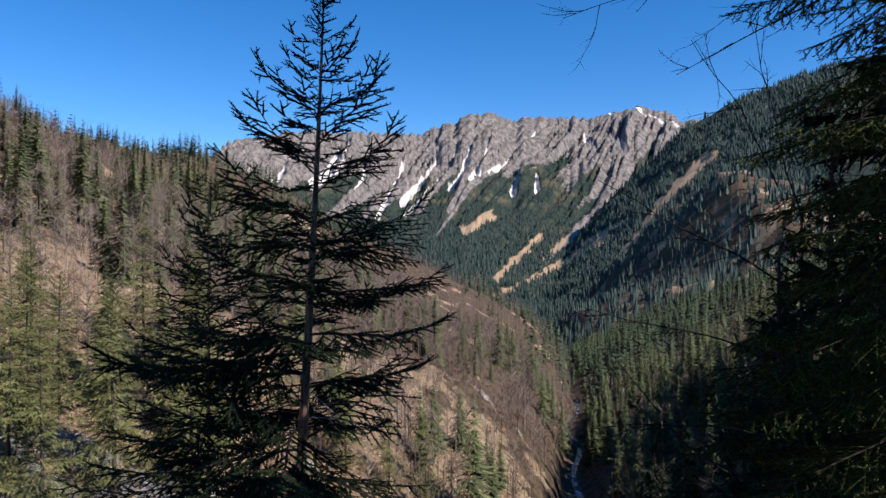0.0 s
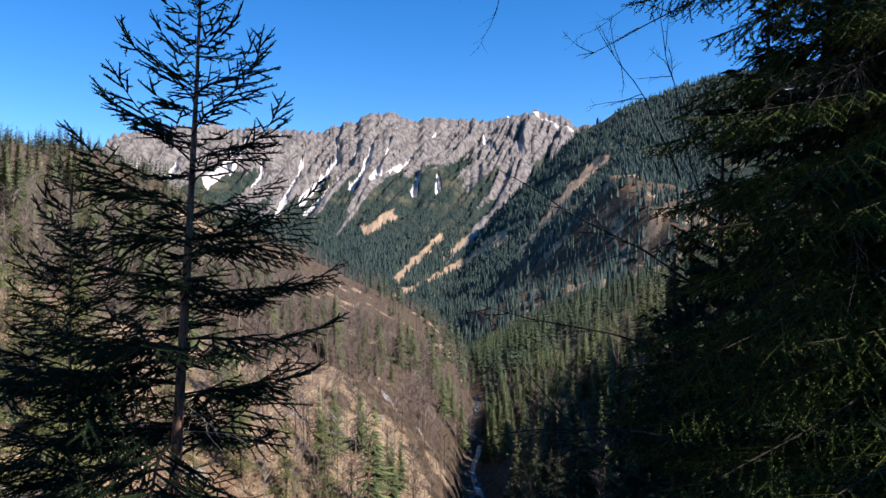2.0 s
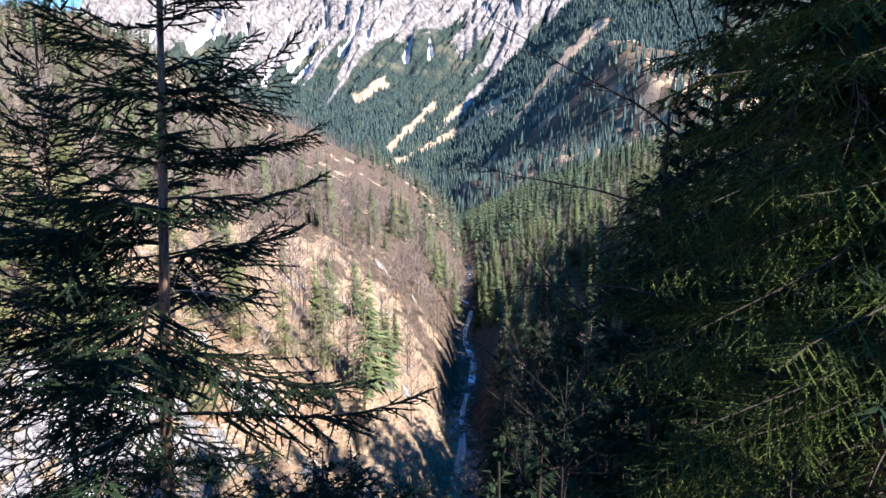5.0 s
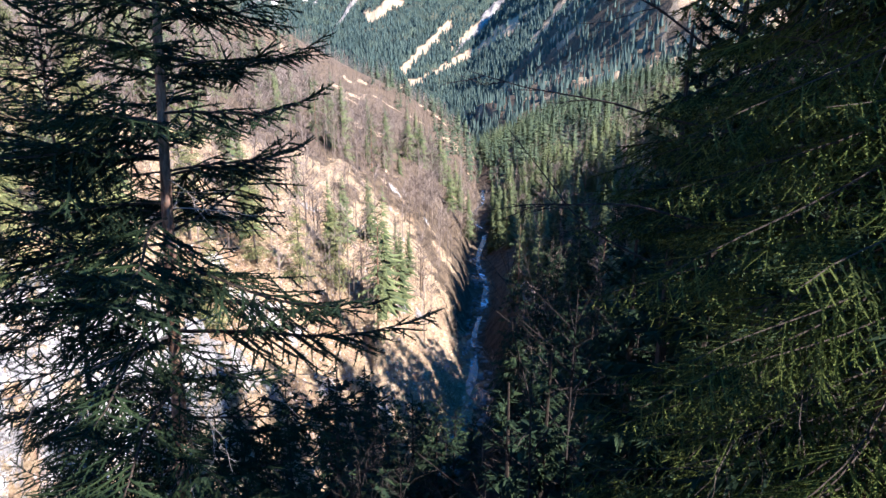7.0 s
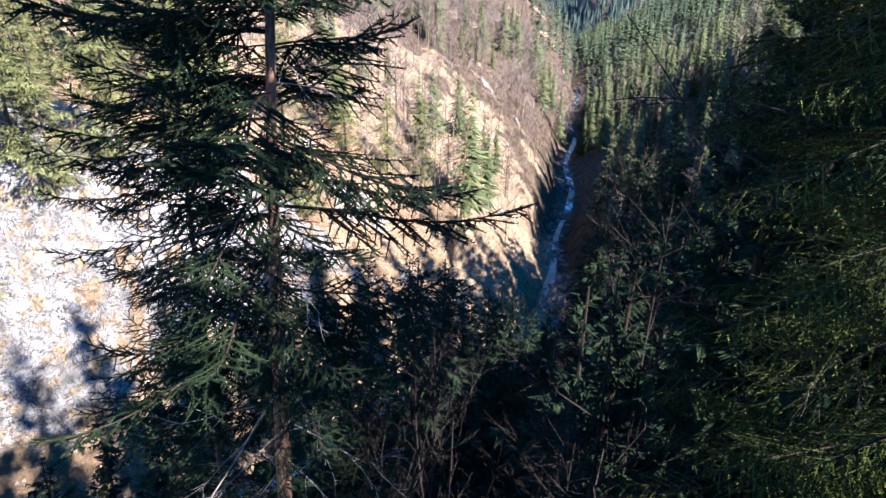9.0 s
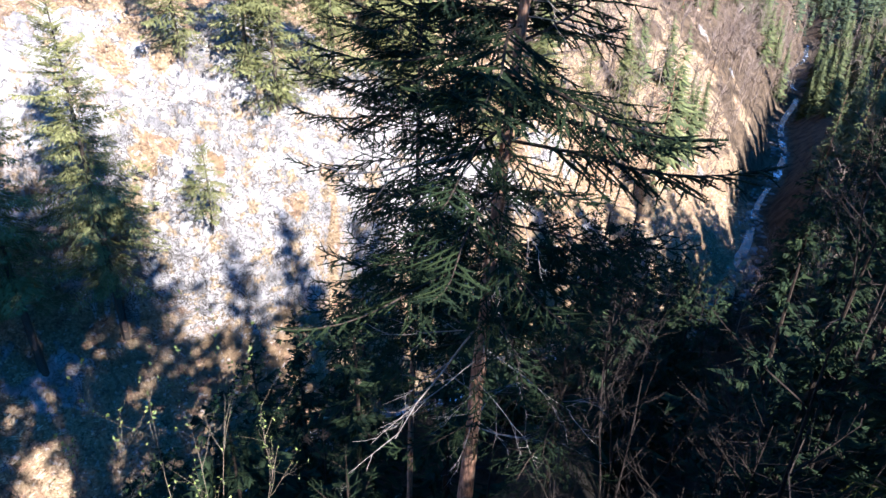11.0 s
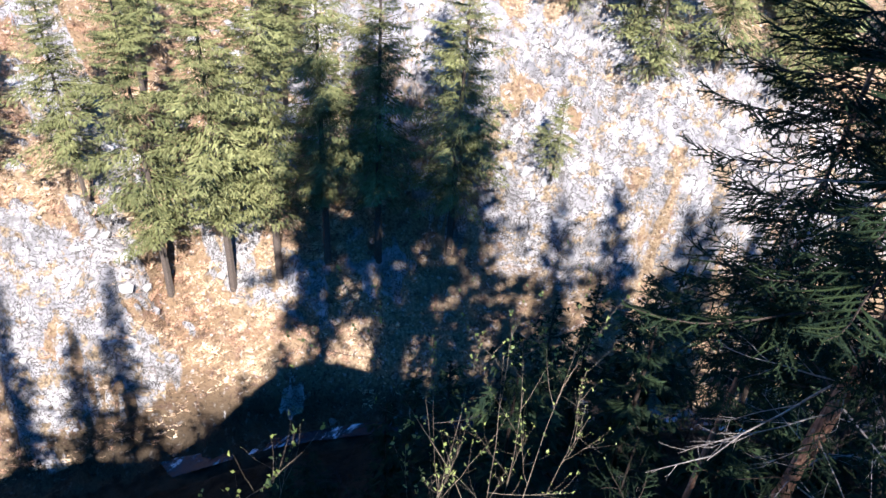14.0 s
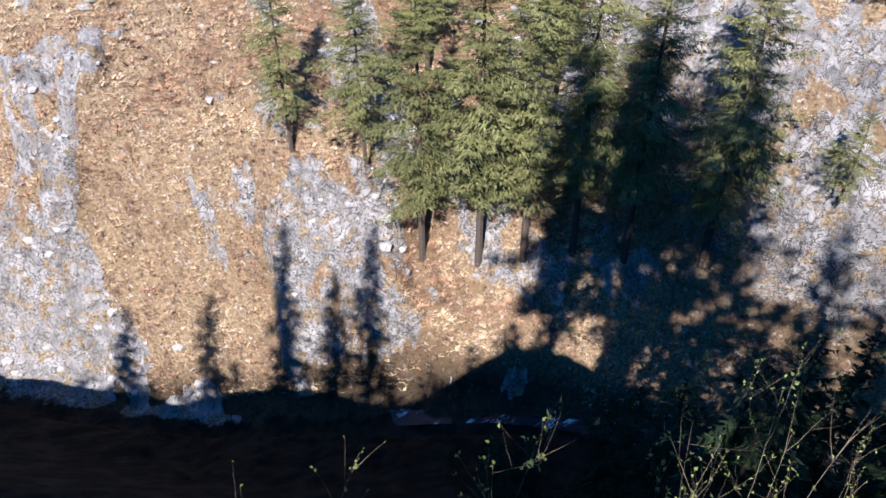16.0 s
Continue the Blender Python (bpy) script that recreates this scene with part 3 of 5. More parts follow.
def bough(seed, length, lift=0.05, droop=0.25, upturn=0.35, pitch=0.0075, hang=0.0, gap=0.075, thick=0.0075, needle=0.022, blade=0.006, cap=0.75, stout=0.0065):
    """A spruce branch along +x with side shoots and their side shoots."""
    rng = np.random.default_rng(seed)
    soup = Soup()
    s = np.linspace(0, 1, 9)
    line = np.stack([s * length, 0.06 * length * np.sin(4.5 * s + seed) * np.sqrt(s), length * (lift * s - droop * s ** 2 + upturn * np.maximum(s - 0.45, 0) ** 2)], -1)
    soup.tube(line, 0.0025 + stout * length * (1 - s) ** 0.8, 4, 0)
    at = lambda q: np.array([np.interp(q, s, line[:, k]) for k in range(3)])
    q, side = 0.10 + 0.05 * rng.random(), 1
    while q < 0.985:
        ahead = unit(at(min(q + 0.05, 1)) - at(q - 0.05))
        turn = radians(rng.uniform(38, 62)) * side
        way = unit(np.array([ahead[0] * math.cos(turn) - ahead[1] * math.sin(turn), ahead[0] * math.sin(turn) + ahead[1] * math.cos(turn), ahead[2] + rng.uniform(-0.25, 0.12) - hang * 0.35]))
        reach = min((0.12 + 0.42 * length * (1 - q) ** 0.8) * min(1, 0.45 + 2.2 * q), cap) * rng.uniform(0.6, 1.1)
        if q > 0.8 or rng.random() < 0.93:
            shoot(soup, rng, at(q), way, reach, thick, pitch, needle, blade)
            sub, flip = 0.06 + 0.05 * rng.random(), 1
            while sub < reach - 0.05:
                twist = radians(rng.uniform(35, 55)) * flip
                w = unit(np.array([way[0] * math.cos(twist) - way[1] * math.sin(twist), way[0] * math.sin(twist) + way[1] * math.cos(twist), way[2] + rng.uniform(-0.3, 0.1) - hang * rng.uniform(0.4, 1.6)]))
                shoot(soup, rng, at(q) + way * sub, w, min(0.05 + 0.42 * (reach - sub), 0.24) * rng.uniform(0.6, 1.2) * (1 + 0.8 * hang), thick * 0.85, pitch, needle, blade)
                sub += rng.uniform(0.06, 0.11)
                flip = -flip
        q += gap / length * rng.uniform(0.55, 1.1) * 0.72
        side = -side
    shoot(soup, rng, at(0.86), unit(at(1.0) - at(0.86)), length * 0.14 + 0.10, thick, pitch, needle, blade)
    return soup


def dead_bough(seed, length):
    """A bare grey lower branch with thin forked twigs."""
    rng = np.random.default_rng(seed)
    soup = Soup()

    def grow(root, way, reach, thick, depth):
        n = 4
        line = [root]
        for _ in range(n):
            way = unit(way + rng.normal(0, 0.10, 3) + np.array([0, 0, 0.03]))
            line.append(line[-1] + way * reach / n)
        soup.tube(line, np.linspace(thick, thick * 0.3, n + 1), 3, 0)
        if depth:
            for k in range(rng.integers(3, 6)):
                p = rng.uniform(0.25, 1.0)
                base = np.array([np.interp(p * n, np.arange(n + 1), np.array(line)[:, c]) for c in range(3)])
                w = unit(way + np.array([0, rng.choice((-1, 1)) * rng.uniform(0.5, 1.1), rng.uniform(-0.5, 0.2)]))
                grow(base, w, reach * rng.uniform(0.25, 0.5), thick * 0.45, depth - 1)

    grow(np.zeros(3), np.array([1.0, 0, -0.12]), length, 0.006 + 0.004 * length, 2)
    return soup


def bare_hanger(seed, length):
    """A bare grey bough whose thin twigs hang down like hair."""
    rng = np.random.default_rng(seed)
    soup = Soup()
    s = np.linspace(0, 1, 7)
    line = np.stack([s * length, 0.14 * length * np.sin(5 * s + seed), 0.06 * length * np.sin(7 * s + seed) - 0.40 * length * s ** 2], -1)
    soup.tube(line, 0.006 * (1 - s) + 0.002, 4, 0)
    for _ in range(46):
        q, reach = rng.uniform(0.15, 1.0), rng.uniform(0.12, 0.5)
        root = np.array([np.interp(q, s, line[:, k]) for k in range(3)])
        way = unit(np.array([rng.normal(0.35, 0.4), rng.normal(0, 0.6), rng.uniform(-1.3, 0.1)]))
        bend = root + way * reach * 0.5
        soup.tube((root, bend, bend + unit(way + np.array([0, 0, -0.7]) + rng.normal(0, 0.3, 3)) * reach * 0.5), (0.0028, 0.0022, 0.0012), 3, 0)
    return soup


def part(name, me, parent, m=None, label=""):
    ob = new(name, me)
    ob.parent = parent
    if m is not None:
        ob.matrix_basis = m
    return tagged(ob, label) if label else ob


def trunk_mesh(height, base, seed, lean=(0, 0), sides=12, rows=40, top=0.006):
    rng = np.random.default_rng(seed)
    soup = Soup()
    s = np.linspace(0, 1, rows)
    line = np.stack([lean[0] * s + 0.02 * np.sin(7 * s + seed), lean[1] * s + 0.02 * np.cos(6 * s), s * height], -1)
    radii = base * (1 - s) ** 0.9 + top
    radii = radii * (1 + 0.05 * rng.normal(size=rows)) + base * 0.6 * np.exp(-s * height / 0.35)
    soup.tube(line, radii, sides, 0)
    return soup


def turned(x, y, z, yaw, pitch, roll=0.0, size=1.0):
    return Matrix.Translation((x, y, z)) @ Euler((radians(roll), radians(-pitch), radians(yaw)), "XYZ").to_matrix().to_4x4() @ Matrix.Scale(size, 4)


BOUGH_SIZES = (0.30, 0.55, 0.85, 1.2, 1.6, 2.0)
BOUGHS = [[bough(100 * k + j, length, lift=0.10, droop=0.26, upturn=0.85, pitch=0.016, gap=0.105, needle=0.027, thick=0.010, blade=0.0125, hang=(0.0, 0.0, 0.05, 0.2, 0.3, 0.35)[k]).mesh("branch", [M_TWIG, M_NEEDLE_SHADE]) for j in range(2)] for k, length in enumerate(BOUGH_SIZES)]
HANGERS = [bare_hanger(930 + j, 1.5).mesh("dead_branch", [M_HANG]) for j in range(3)]
DEAD = [dead_bough(900 + j, 1.0).mesh("dead_branch", [M_DEAD]) for j in range(3)]


YOUNG = [bough(700 + j, length, lift=0.05, droop=0.12, upturn=0.45, pitch=0.016, gap=0.10, hang=0.3, cap=0.45, needle=0.021, blade=0.0095, thick=0.0048).mesh("branch", [M_TWIG, M_NEEDLE_SHADE]) for j, length in enumerate((0.5, 0.9, 1.4))]


def boughs_on(tree, rng, height, lean, whorls, reach_at, lift_at, sizes, meshes, dead_at, inner_at):
    """Whorls of branches on a trunk, at depths below the tip."""
    for below in whorls:
        want, lift = reach_at(below), lift_at(below)
        for inner in range(2):
            count = rng.integers(4, 7) if inner == 0 else inner_at(below)
            start = rng.uniform(0, 360)
            for k in range(count):
                reach = want * (rng.uniform(0.62, 1.15) if inner == 0 else rng.uniform(0.25, 0.62))
                h = height - below + (rng.uniform(0.1, 0.45) if inner else rng.uniform(-0.16, 0.16))
                if h < 0.3:
                    continue
                f = h / height
                spot = (lean[0] * f, lean[1] * f, h, start + 360 / count * k + rng.uniform(-18, 18), (lift if inner == 0 else lift * 0.4) + rng.uniform(-10, 10), rng.uniform(-18, 18))
                if rng.random() < dead_at(below):
                    part("dead_branch", DEAD[rng.integers(3)], tree, turned(*spot, reach * rng.uniform(0.4, 0.8)))
                else:
                    pick = int(np.argmin([abs(b - reach) for b in sizes]))
                    choice = meshes[pick]
                    part("branch", choice[rng.integers(len(choice))], tree, turned(*spot, reach / sizes[pick]))


def front_spruce(x0, y0, base_z, tip_z, lean, base, seed, whorls, reaches, dead, label):
    """A slender spruce below the path, with its top against the sky."""
    height = tip_z - base_z
    tree = tagged(new("spruce"), label, "tree")
    tree.location = (x0, y0, base_z)
    part("trunk", trunk_mesh(height, base, seed, lean).mesh("trunk", [M_BARK], True), tree)
    rng = np.random.default_rng(seed)
    leader = Soup()
    shoot(leader, rng, np.zeros(3), np.array([0.02, 0, 1.0]), 0.5, 0.007, 0.006)
    part("leader", leader.mesh("leader", [M_TWIG, M_NEEDLE_SHADE]), tree, Matrix.Translation((lean[0], lean[1], height - 0.45)))
    boughs_on(tree, rng, height, lean, whorls, lambda q: np.interp(q, *reaches), lambda q: np.interp(q, (0.3, 1.4, 2.3, 3.7, 6.7), (40, 34, 20, 4, -10)),
              BOUGH_SIZES, BOUGHS, lambda q: np.interp(q, *dead), lambda q: 4 if q < 3.2 else 2 if q < 6.0 else 1)
    return tree


front_spruce(-1.83, 7.45, -9.9, 2.74, (0.55, -0.08), 0.115, 77, (0.24, 0.58, 0.98, 1.38, 1.84, 2.34, 2.82, 3.27, 3.72, 4.17, 4.62, 5.02, 5.47, 5.87, 6.32, 6.72, 7.17, 7.62, 8.12, 8.62, 9.22, 9.82),
             ((0.24, 0.6, 1.0, 1.4, 1.84, 2.82, 4.2, 5.2, 6.4, 8.7, 10.7), (0.28, 0.44, 0.60, 0.78, 1.2, 1.75, 2.1, 2.3, 2.35, 2.1, 1.8)), ((4.5, 6.0, 8.5), (0.08, 0.5, 0.72)),
             "slender young spruce with dark upswept branches and scaly brown trunk")
front_spruce(-3.15, 9.0, -12.9, 0.9, (0.1, 0.1), 0.055, 79, (0.45, 0.95, 1.4, 1.85, 2.3, 2.7, 3.15, 3.6, 4.0, 4.5, 5.0, 5.5, 6.0, 6.6, 7.2, 7.8, 8.5),
             ((0.45, 1.4, 2.3, 4.0, 6.5, 9), (0.45, 0.85, 1.3, 1.75, 1.95, 1.9)), ((4.5, 8.5), (0.0, 0.2)),
             "dense dark young spruce standing behind the slender one")

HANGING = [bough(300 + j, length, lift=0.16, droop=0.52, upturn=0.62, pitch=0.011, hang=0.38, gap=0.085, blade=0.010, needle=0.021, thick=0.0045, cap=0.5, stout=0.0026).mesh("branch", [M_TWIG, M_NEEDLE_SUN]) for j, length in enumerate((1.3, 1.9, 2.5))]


# ---- spruces seen from farther off ----
def fan_spruce(seed, height, spread, bare=0.12, slots=(0, 1), fingers=7, step=0.55, slim=1.0, fine=1.0):
    """A spruce whose branches are sprays of drooping fingers."""
    rng = np.random.default_rng(seed)
    soup = Soup()
    s = np.linspace(0, 1, 9)
    soup.tube(np.stack([0.15 * np.sin(3 * s + seed), 0 * s, s * height], -1), 0.011 * height * (1 - s) + 0.02, 6, slots[0])
    h = bare * height
    while h < height * 0.985:
        f = (h / height - bare) / (1 - bare)
        reach = spread * ((1 - f) ** 0.66) * rng.uniform(0.6, 1.3) * min(1, 0.55 + 2.2 * f) + 0.12
        for k in range(rng.integers(5, 8) if f < 0.9 else 4):
            if rng.random() < 0.16:
                continue
            turn = rng.uniform(0, 2 * np.pi)
            length = reach * rng.uniform(0.6, 1.12)
            out = np.array([math.cos(turn), math.sin(turn), 0])
            side = np.array([-out[1], out[0], 0])
            rise = np.interp(f, (0, 0.6, 1), (-0.30, -0.02, 0.75)) + rng.normal(0, 0.10)
            at_h = np.array([0, 0, h + step * rng.uniform(-0.5, 0.5)])
            q = np.sort(rng.uniform(0.15, 1.0, fingers))
            root = at_h + out * (q * length)[:, None] + np.array([0, 0, 1.0]) * (q * rise * length - 0.12 * length * q * (1 - q))[:, None]
            wing = rng.uniform(0, 0.34, fingers) * length * (1.15 - q) if fine < 1 else 0 * q
            for flip in (-1, 1):
                ways = unit(out * rng.uniform(0.4, 0.9, fingers)[:, None] + side * flip * rng.uniform(0.3, 0.9, fingers)[:, None] + np.array([0, 0, 1.0]) * rng.uniform(-0.85, 0.05, fingers)[:, None])
                soup.blades(root + side * flip * wing[:, None] - np.array([0, 0, 0.45]) * wing[:, None], ways, fine * (0.55 + 0.45 * slim) * (length * rng.uniform(0.22, 0.42, fingers) * (1.15 - 0.5 * q) + 0.12), slim * (0.4 + 0.6 * fine) * (length * rng.uniform(0.10, 0.2, fingers) + 0.05), unit(rng.normal(0, 0.4, (fingers, 3)) + np.array([0, 0, 1.0])), slots[1])
            soup.tube(np.stack([at_h, at_h + out * length * 0.55 + np.array([0, 0, rise * length * 0.4]), at_h + out * length + np.array([0, 0, rise * length])]), (0.03, 0.02, 0.004), 3, slots[1])
        h += step * rng.uniform(0.7, 1.15) * (1.1 - 0.55 * f)
    return soup


def spruce_thing(kind, x, y, height, spread, label, group="", mats=None, seed=0, bare=0.12, fingers=7, step=0.55, sink=0.3, slim=1.0, fine=1.0):
    tree = tagged(new("spruce"), label, "tree", group)
    tree.location = (x, y, ground_z(x, y) - sink)
    soup = fan_spruce(seed, height, spread, bare, fingers=fingers, step=step, slim=slim, fine=fine)
    v, t, m = np.concatenate(soup.v), np.concatenate(soup.t), np.concatenate(soup.m)
    for slot, name in ((0, "trunk"), (1, "crown")):
        use = t[m == slot]
        keep, back = np.unique(use, return_inverse=True)
        part(name, mesh(name, v[keep], back.reshape(-1, 3), [mats[slot]]), tree)
    return tree


# ---- the big hanging spruces beside the path ----
def path_spruce(x, y, tip, spread, seed, sector, label, low=None):
    """A tall spruce: hanging branches where the path passes, a dense crown high above."""
    tree = tagged(new("spruce"), label, "tree", "tall spruces at the path")
    base = ground_z(x, y) - 0.3
    height = tip - base
    tree.location = (x, y, base)
    part("trunk", trunk_mesh(height, 0.24, seed).mesh("trunk", [M_BARK], True), tree)
    rng = np.random.default_rng(seed)
    h = -4.6 - base
    while sector and h < 5.2 - base:
        for k in range(5):
            yaw = sector[0] + (sector[1] - sector[0]) * (k + rng.random()) / 5
            reach = (2.5 if h + base < 0.6 else 2.2) * rng.uniform(0.72, 1.06)
            pick = int(np.argmin([abs(b - reach) for b in (1.3, 1.9, 2.5)]))
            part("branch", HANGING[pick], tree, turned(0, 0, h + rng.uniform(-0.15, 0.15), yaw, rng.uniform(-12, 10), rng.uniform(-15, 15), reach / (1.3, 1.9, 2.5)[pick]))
        for k in range(4):
            yaw = sector[0] + (sector[1] - sector[0]) * rng.random()
            part("dead_branch", HANGERS[rng.integers(3)], tree, turned(0, 0, h + rng.uniform(-0.2, 0.2), yaw, rng.uniform(-20, 6), rng.uniform(-15, 15), rng.uniform(0.6, 1.1)))
        h += 0.42
    soup = fan_spruce(seed, height, spread, ((low or 9.5) - base) / height, fingers=6, step=0.6)
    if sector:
        # dense dark core, added so the tree's shaded inside comes out black
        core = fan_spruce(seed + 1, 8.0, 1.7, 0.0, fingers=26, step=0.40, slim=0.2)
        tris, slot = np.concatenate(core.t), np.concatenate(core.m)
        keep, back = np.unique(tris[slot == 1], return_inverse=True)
        part("inner_crown", mesh("inner_crown", np.concatenate(core.v)[keep], back.reshape(-1, 3), [M_NEEDLE_SHADE]), tree, Matrix.Translation((0, 0, -5.2 - base)))
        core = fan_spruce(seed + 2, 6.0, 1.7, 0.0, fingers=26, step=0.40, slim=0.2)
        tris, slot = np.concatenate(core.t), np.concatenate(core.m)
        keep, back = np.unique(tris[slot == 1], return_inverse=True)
        part("inner_crown", mesh("inner_crown", np.concatenate(core.v)[keep], back.reshape(-1, 3), [M_NEEDLE_SHADE]), tree, Matrix.Translation((0, 0, -1.0 - base)))
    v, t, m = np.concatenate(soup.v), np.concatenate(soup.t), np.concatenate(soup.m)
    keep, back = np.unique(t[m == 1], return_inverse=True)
    part("crown", mesh("crown", v[keep], back.reshape(-1, 3), [M_NEEDLE_SHADE]), tree)
    return tree


path_spruce(4.35, 4.9, 35.0, 4.6, 41, (100, 221), "tall dark spruce with hanging sunlit twigs beside the path")
path_spruce(4.2, -2.4, 33.0, 4.6, 43, None, "tall dark spruce standing behind the path")
# two crowns are carried down low, added to keep skylight off the near spruce
for _k, (_x, _y, _tip, _w) in enumerate(((8.0, 0.5, 36, 4.6), (9.0, 4.6, 34, 4.0), (7.5, -4.0, 24, 3.0), (11.0, 7.5, 36, 4.6))):
    path_spruce(_x, _y, _tip, _w, 45 + _k, None, "tall dark spruce standing behind the path", 3.5 if _k in (1, 3) else None)
# tall ones stand where shadows show; small unseen ones are added to break shade edges
for _k, (_x, _y, _h, _w) in enumerate(((3.0, -9.5, 11, 2.4), (-1.5, -17.0, 27, 2.6), (-4.0, -25.0, 19, 2.4), (-7.0, -23.0, 26, 2.4), (0.5, -22.0, 21, 2.4), (-9.5, -31.0, 22, 2.6), (-14.0, -38.0, 19, 2.6),
                                       (16.0, 13.0, 24, 4.4), (14.0, 21.5, 25, 3.6), (17.0, 27.0, 20, 3.4), (20.0, 36.0, 20, 3.4), (24.0, 46.0, 20, 3.4), (28.0, 58.0, 20, 3.4),
                                       (19.0, 17.0, 27, 3.8), (22.0, 24.0, 25, 3.8), (25.0, 20.0, 26, 3.8), (24.5, 28.0, 25, 3.6), (28.0, 31.0, 25, 3.6), (31.0, 27.0, 26, 3.8), (30.0, 36.0, 26, 3.6), (34.0, 33.0, 27, 3.8), (35.0, 41.0, 28, 3.8), (39.0, 44.0, 27, 3.8),
                                       (42.0, 48.0, 27, 3.8), (44.0, 53.0, 25, 3.8), (48.0, 56.0, 24, 3.8), (52.0, 60.0, 21, 3.6), (56.0, 64.0, 19, 3.4), (60.0, 69.0, 15, 3.2), (38.0, 38.0, 28, 3.8), (46.0, 60.0, 23, 3.6),
                                       (-3.0, -8.5, 5, 1.6), (-6.0, -12.0, 5, 1.6), (-9.0, -16.0, 16, 2.0), (-4.5, -13.5, 7, 1.8), (-1.0, -6.5, 4, 1.4), (-12.0, -20.0, 6, 1.8), (-8.0, -20.0, 7, 1.8), (-2.8, -2.6, 2.6, 1.0), (0.6, -3.6, 4.5, 1.4), (2.4, -1.4, 4.2, 1.3), (-5.0, -4.2, 3.2, 1.2), (-0.8, -4.4, 3.0, 1.2),
                                       (-2.0, -2.0, 3.6, 1.3), (-3.2, -1.9, 3.2, 1.2), (-1.3, -2.3, 3.0, 1.1), (3.2, -2.9, 6.0, 1.6), (1.7, -2.1, 3.2, 1.2), (1.0, -1.7, 2.2, 0.9), (2.8, -1.6, 3.4, 1.2), (0.3, -2.2, 2.4, 0.9), (3.7, -1.9, 4.6, 1.4), (3.0, -3.9, 5.0, 1.5), (4.9, -3.6, 8.0, 1.8), (2.6, -4.2, 6.5, 1.7), (-3.0, 1.0, 1.4, 0.6), (-4.4, 0.6, 1.3, 0.7), (-5.8, 1.4, 1.6, 0.8), (-7.2, 0.3, 1.4, 0.7), (-5.0, 2.2, 1.9, 0.8), (-7.0, 2.4, 1.8, 0.8), (-9.2, 1.4, 1.6, 0.8), (-2.4, 0.2, 0.9, 0.5), (-6.6, -7.6, 4.0, 1.4), (-13.5, -27.0, 5.0, 1.6), (-17.0, -33.0, 5.5, 1.7), (-15.5, -24.0, 4.0, 1.4), (-21.0, -38.0, 5.0, 1.6))):
    spruce_thing("spruce", _x, _y, _h, _w, "dark spruce by the path, set to cast shadow into the gorge", "tall spruces at the path", (M_TWIG, M_NEEDLE_SHADE), 440 + _k, 0.25, 5, 0.7)

# bank spruces take near-black bark and needles, their shade put into both colours
spruce_thing("spruce", 6.9, 8.4, 17, 2.9, "dense dark spruce on the bank beside the path", "tall spruces at the path", (M_TWIG, M_NEEDLE_SHADE), 61, 0.02, 30, 0.5, slim=0.3)
spruce_thing("spruce", 9.5, 13.0, 19, 3.2, "dense dark spruce on the bank beside the path", "tall spruces at the path", (M_TWIG, M_NEEDLE_SHADE), 62, 0.02, 26, 0.55, slim=0.35)

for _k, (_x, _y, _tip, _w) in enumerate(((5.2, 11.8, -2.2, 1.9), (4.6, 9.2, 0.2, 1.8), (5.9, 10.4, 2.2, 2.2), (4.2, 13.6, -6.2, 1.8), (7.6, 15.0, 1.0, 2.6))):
    spruce_thing("spruce", _x, _y, _tip - ground_z(_x, _y), _w, "dense dark spruce on the bank beside the path", "tall spruces at the path", (M_TWIG, M_NEEDLE_SHADE), 70 + _k, 0.02, 18, 0.5, slim=0.4)

# ---- spruces on the far side of the gorge ----
GORGE_SPRUCES = (
    # x, y, height, spread
    (-56.1, 6.8, 18, 2.9), (-47.0, 15.4, 24, 4.2), (-44.6, 19.6, 26, 4.6), (-43.0, 23.0, 25, 4.4), (-40.8, 26.4, 24, 4.2),
    (-38.8, 30.2, 24, 4.4), (-35.2, 35.0, 23, 4.2), (-29.2, 39.4, 7, 2.2), (-29.0, 50.0, 15, 3.0), (-26.4, 55.5, 18, 4.0),
    (-36.8, 85.5, 22, 3.6), (-27.0, 77.0, 24, 4.4), (-31.5, 50.5, 16, 3.4), (-2.4, 93.0, 12, 2.8), (-6.9, 87.3, 11, 2.4),
    (-21.6, 59.4, 17, 3.6), (-19.2, 83.3, 16, 3.0), (-52.1, 12.3, 18, 3.8), (-41.0, 62.0, 19, 3.4),
    (-46.0, 50.0, 20, 3.4), (-52.0, 30.0, 21, 3.6), (-58.0, 20.0, 20, 3.4),
    (-34.0, 57.0, 16, 3.6), (-38.0, 69.0, 18, 3.6), (-31.0, 65.0, 17, 3.6), (-24.5, 66.0, 15, 3.2), (-44.0, 74.0, 20, 3.6), (-15.0, 74.0, 13, 3.0), (-37.0, 49.0, 15, 3.4), (-12.0, 86.0, 13, 2.8), (-31.0, 88.0, 18, 3.4),
)
for _k, (_x, _y, _h, _w) in enumerate(GORGE_SPRUCES):
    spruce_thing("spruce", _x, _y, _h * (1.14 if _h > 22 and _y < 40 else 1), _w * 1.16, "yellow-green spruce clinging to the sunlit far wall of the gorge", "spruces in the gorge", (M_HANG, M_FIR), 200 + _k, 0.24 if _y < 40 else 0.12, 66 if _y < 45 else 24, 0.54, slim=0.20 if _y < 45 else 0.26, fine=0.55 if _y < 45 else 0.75)


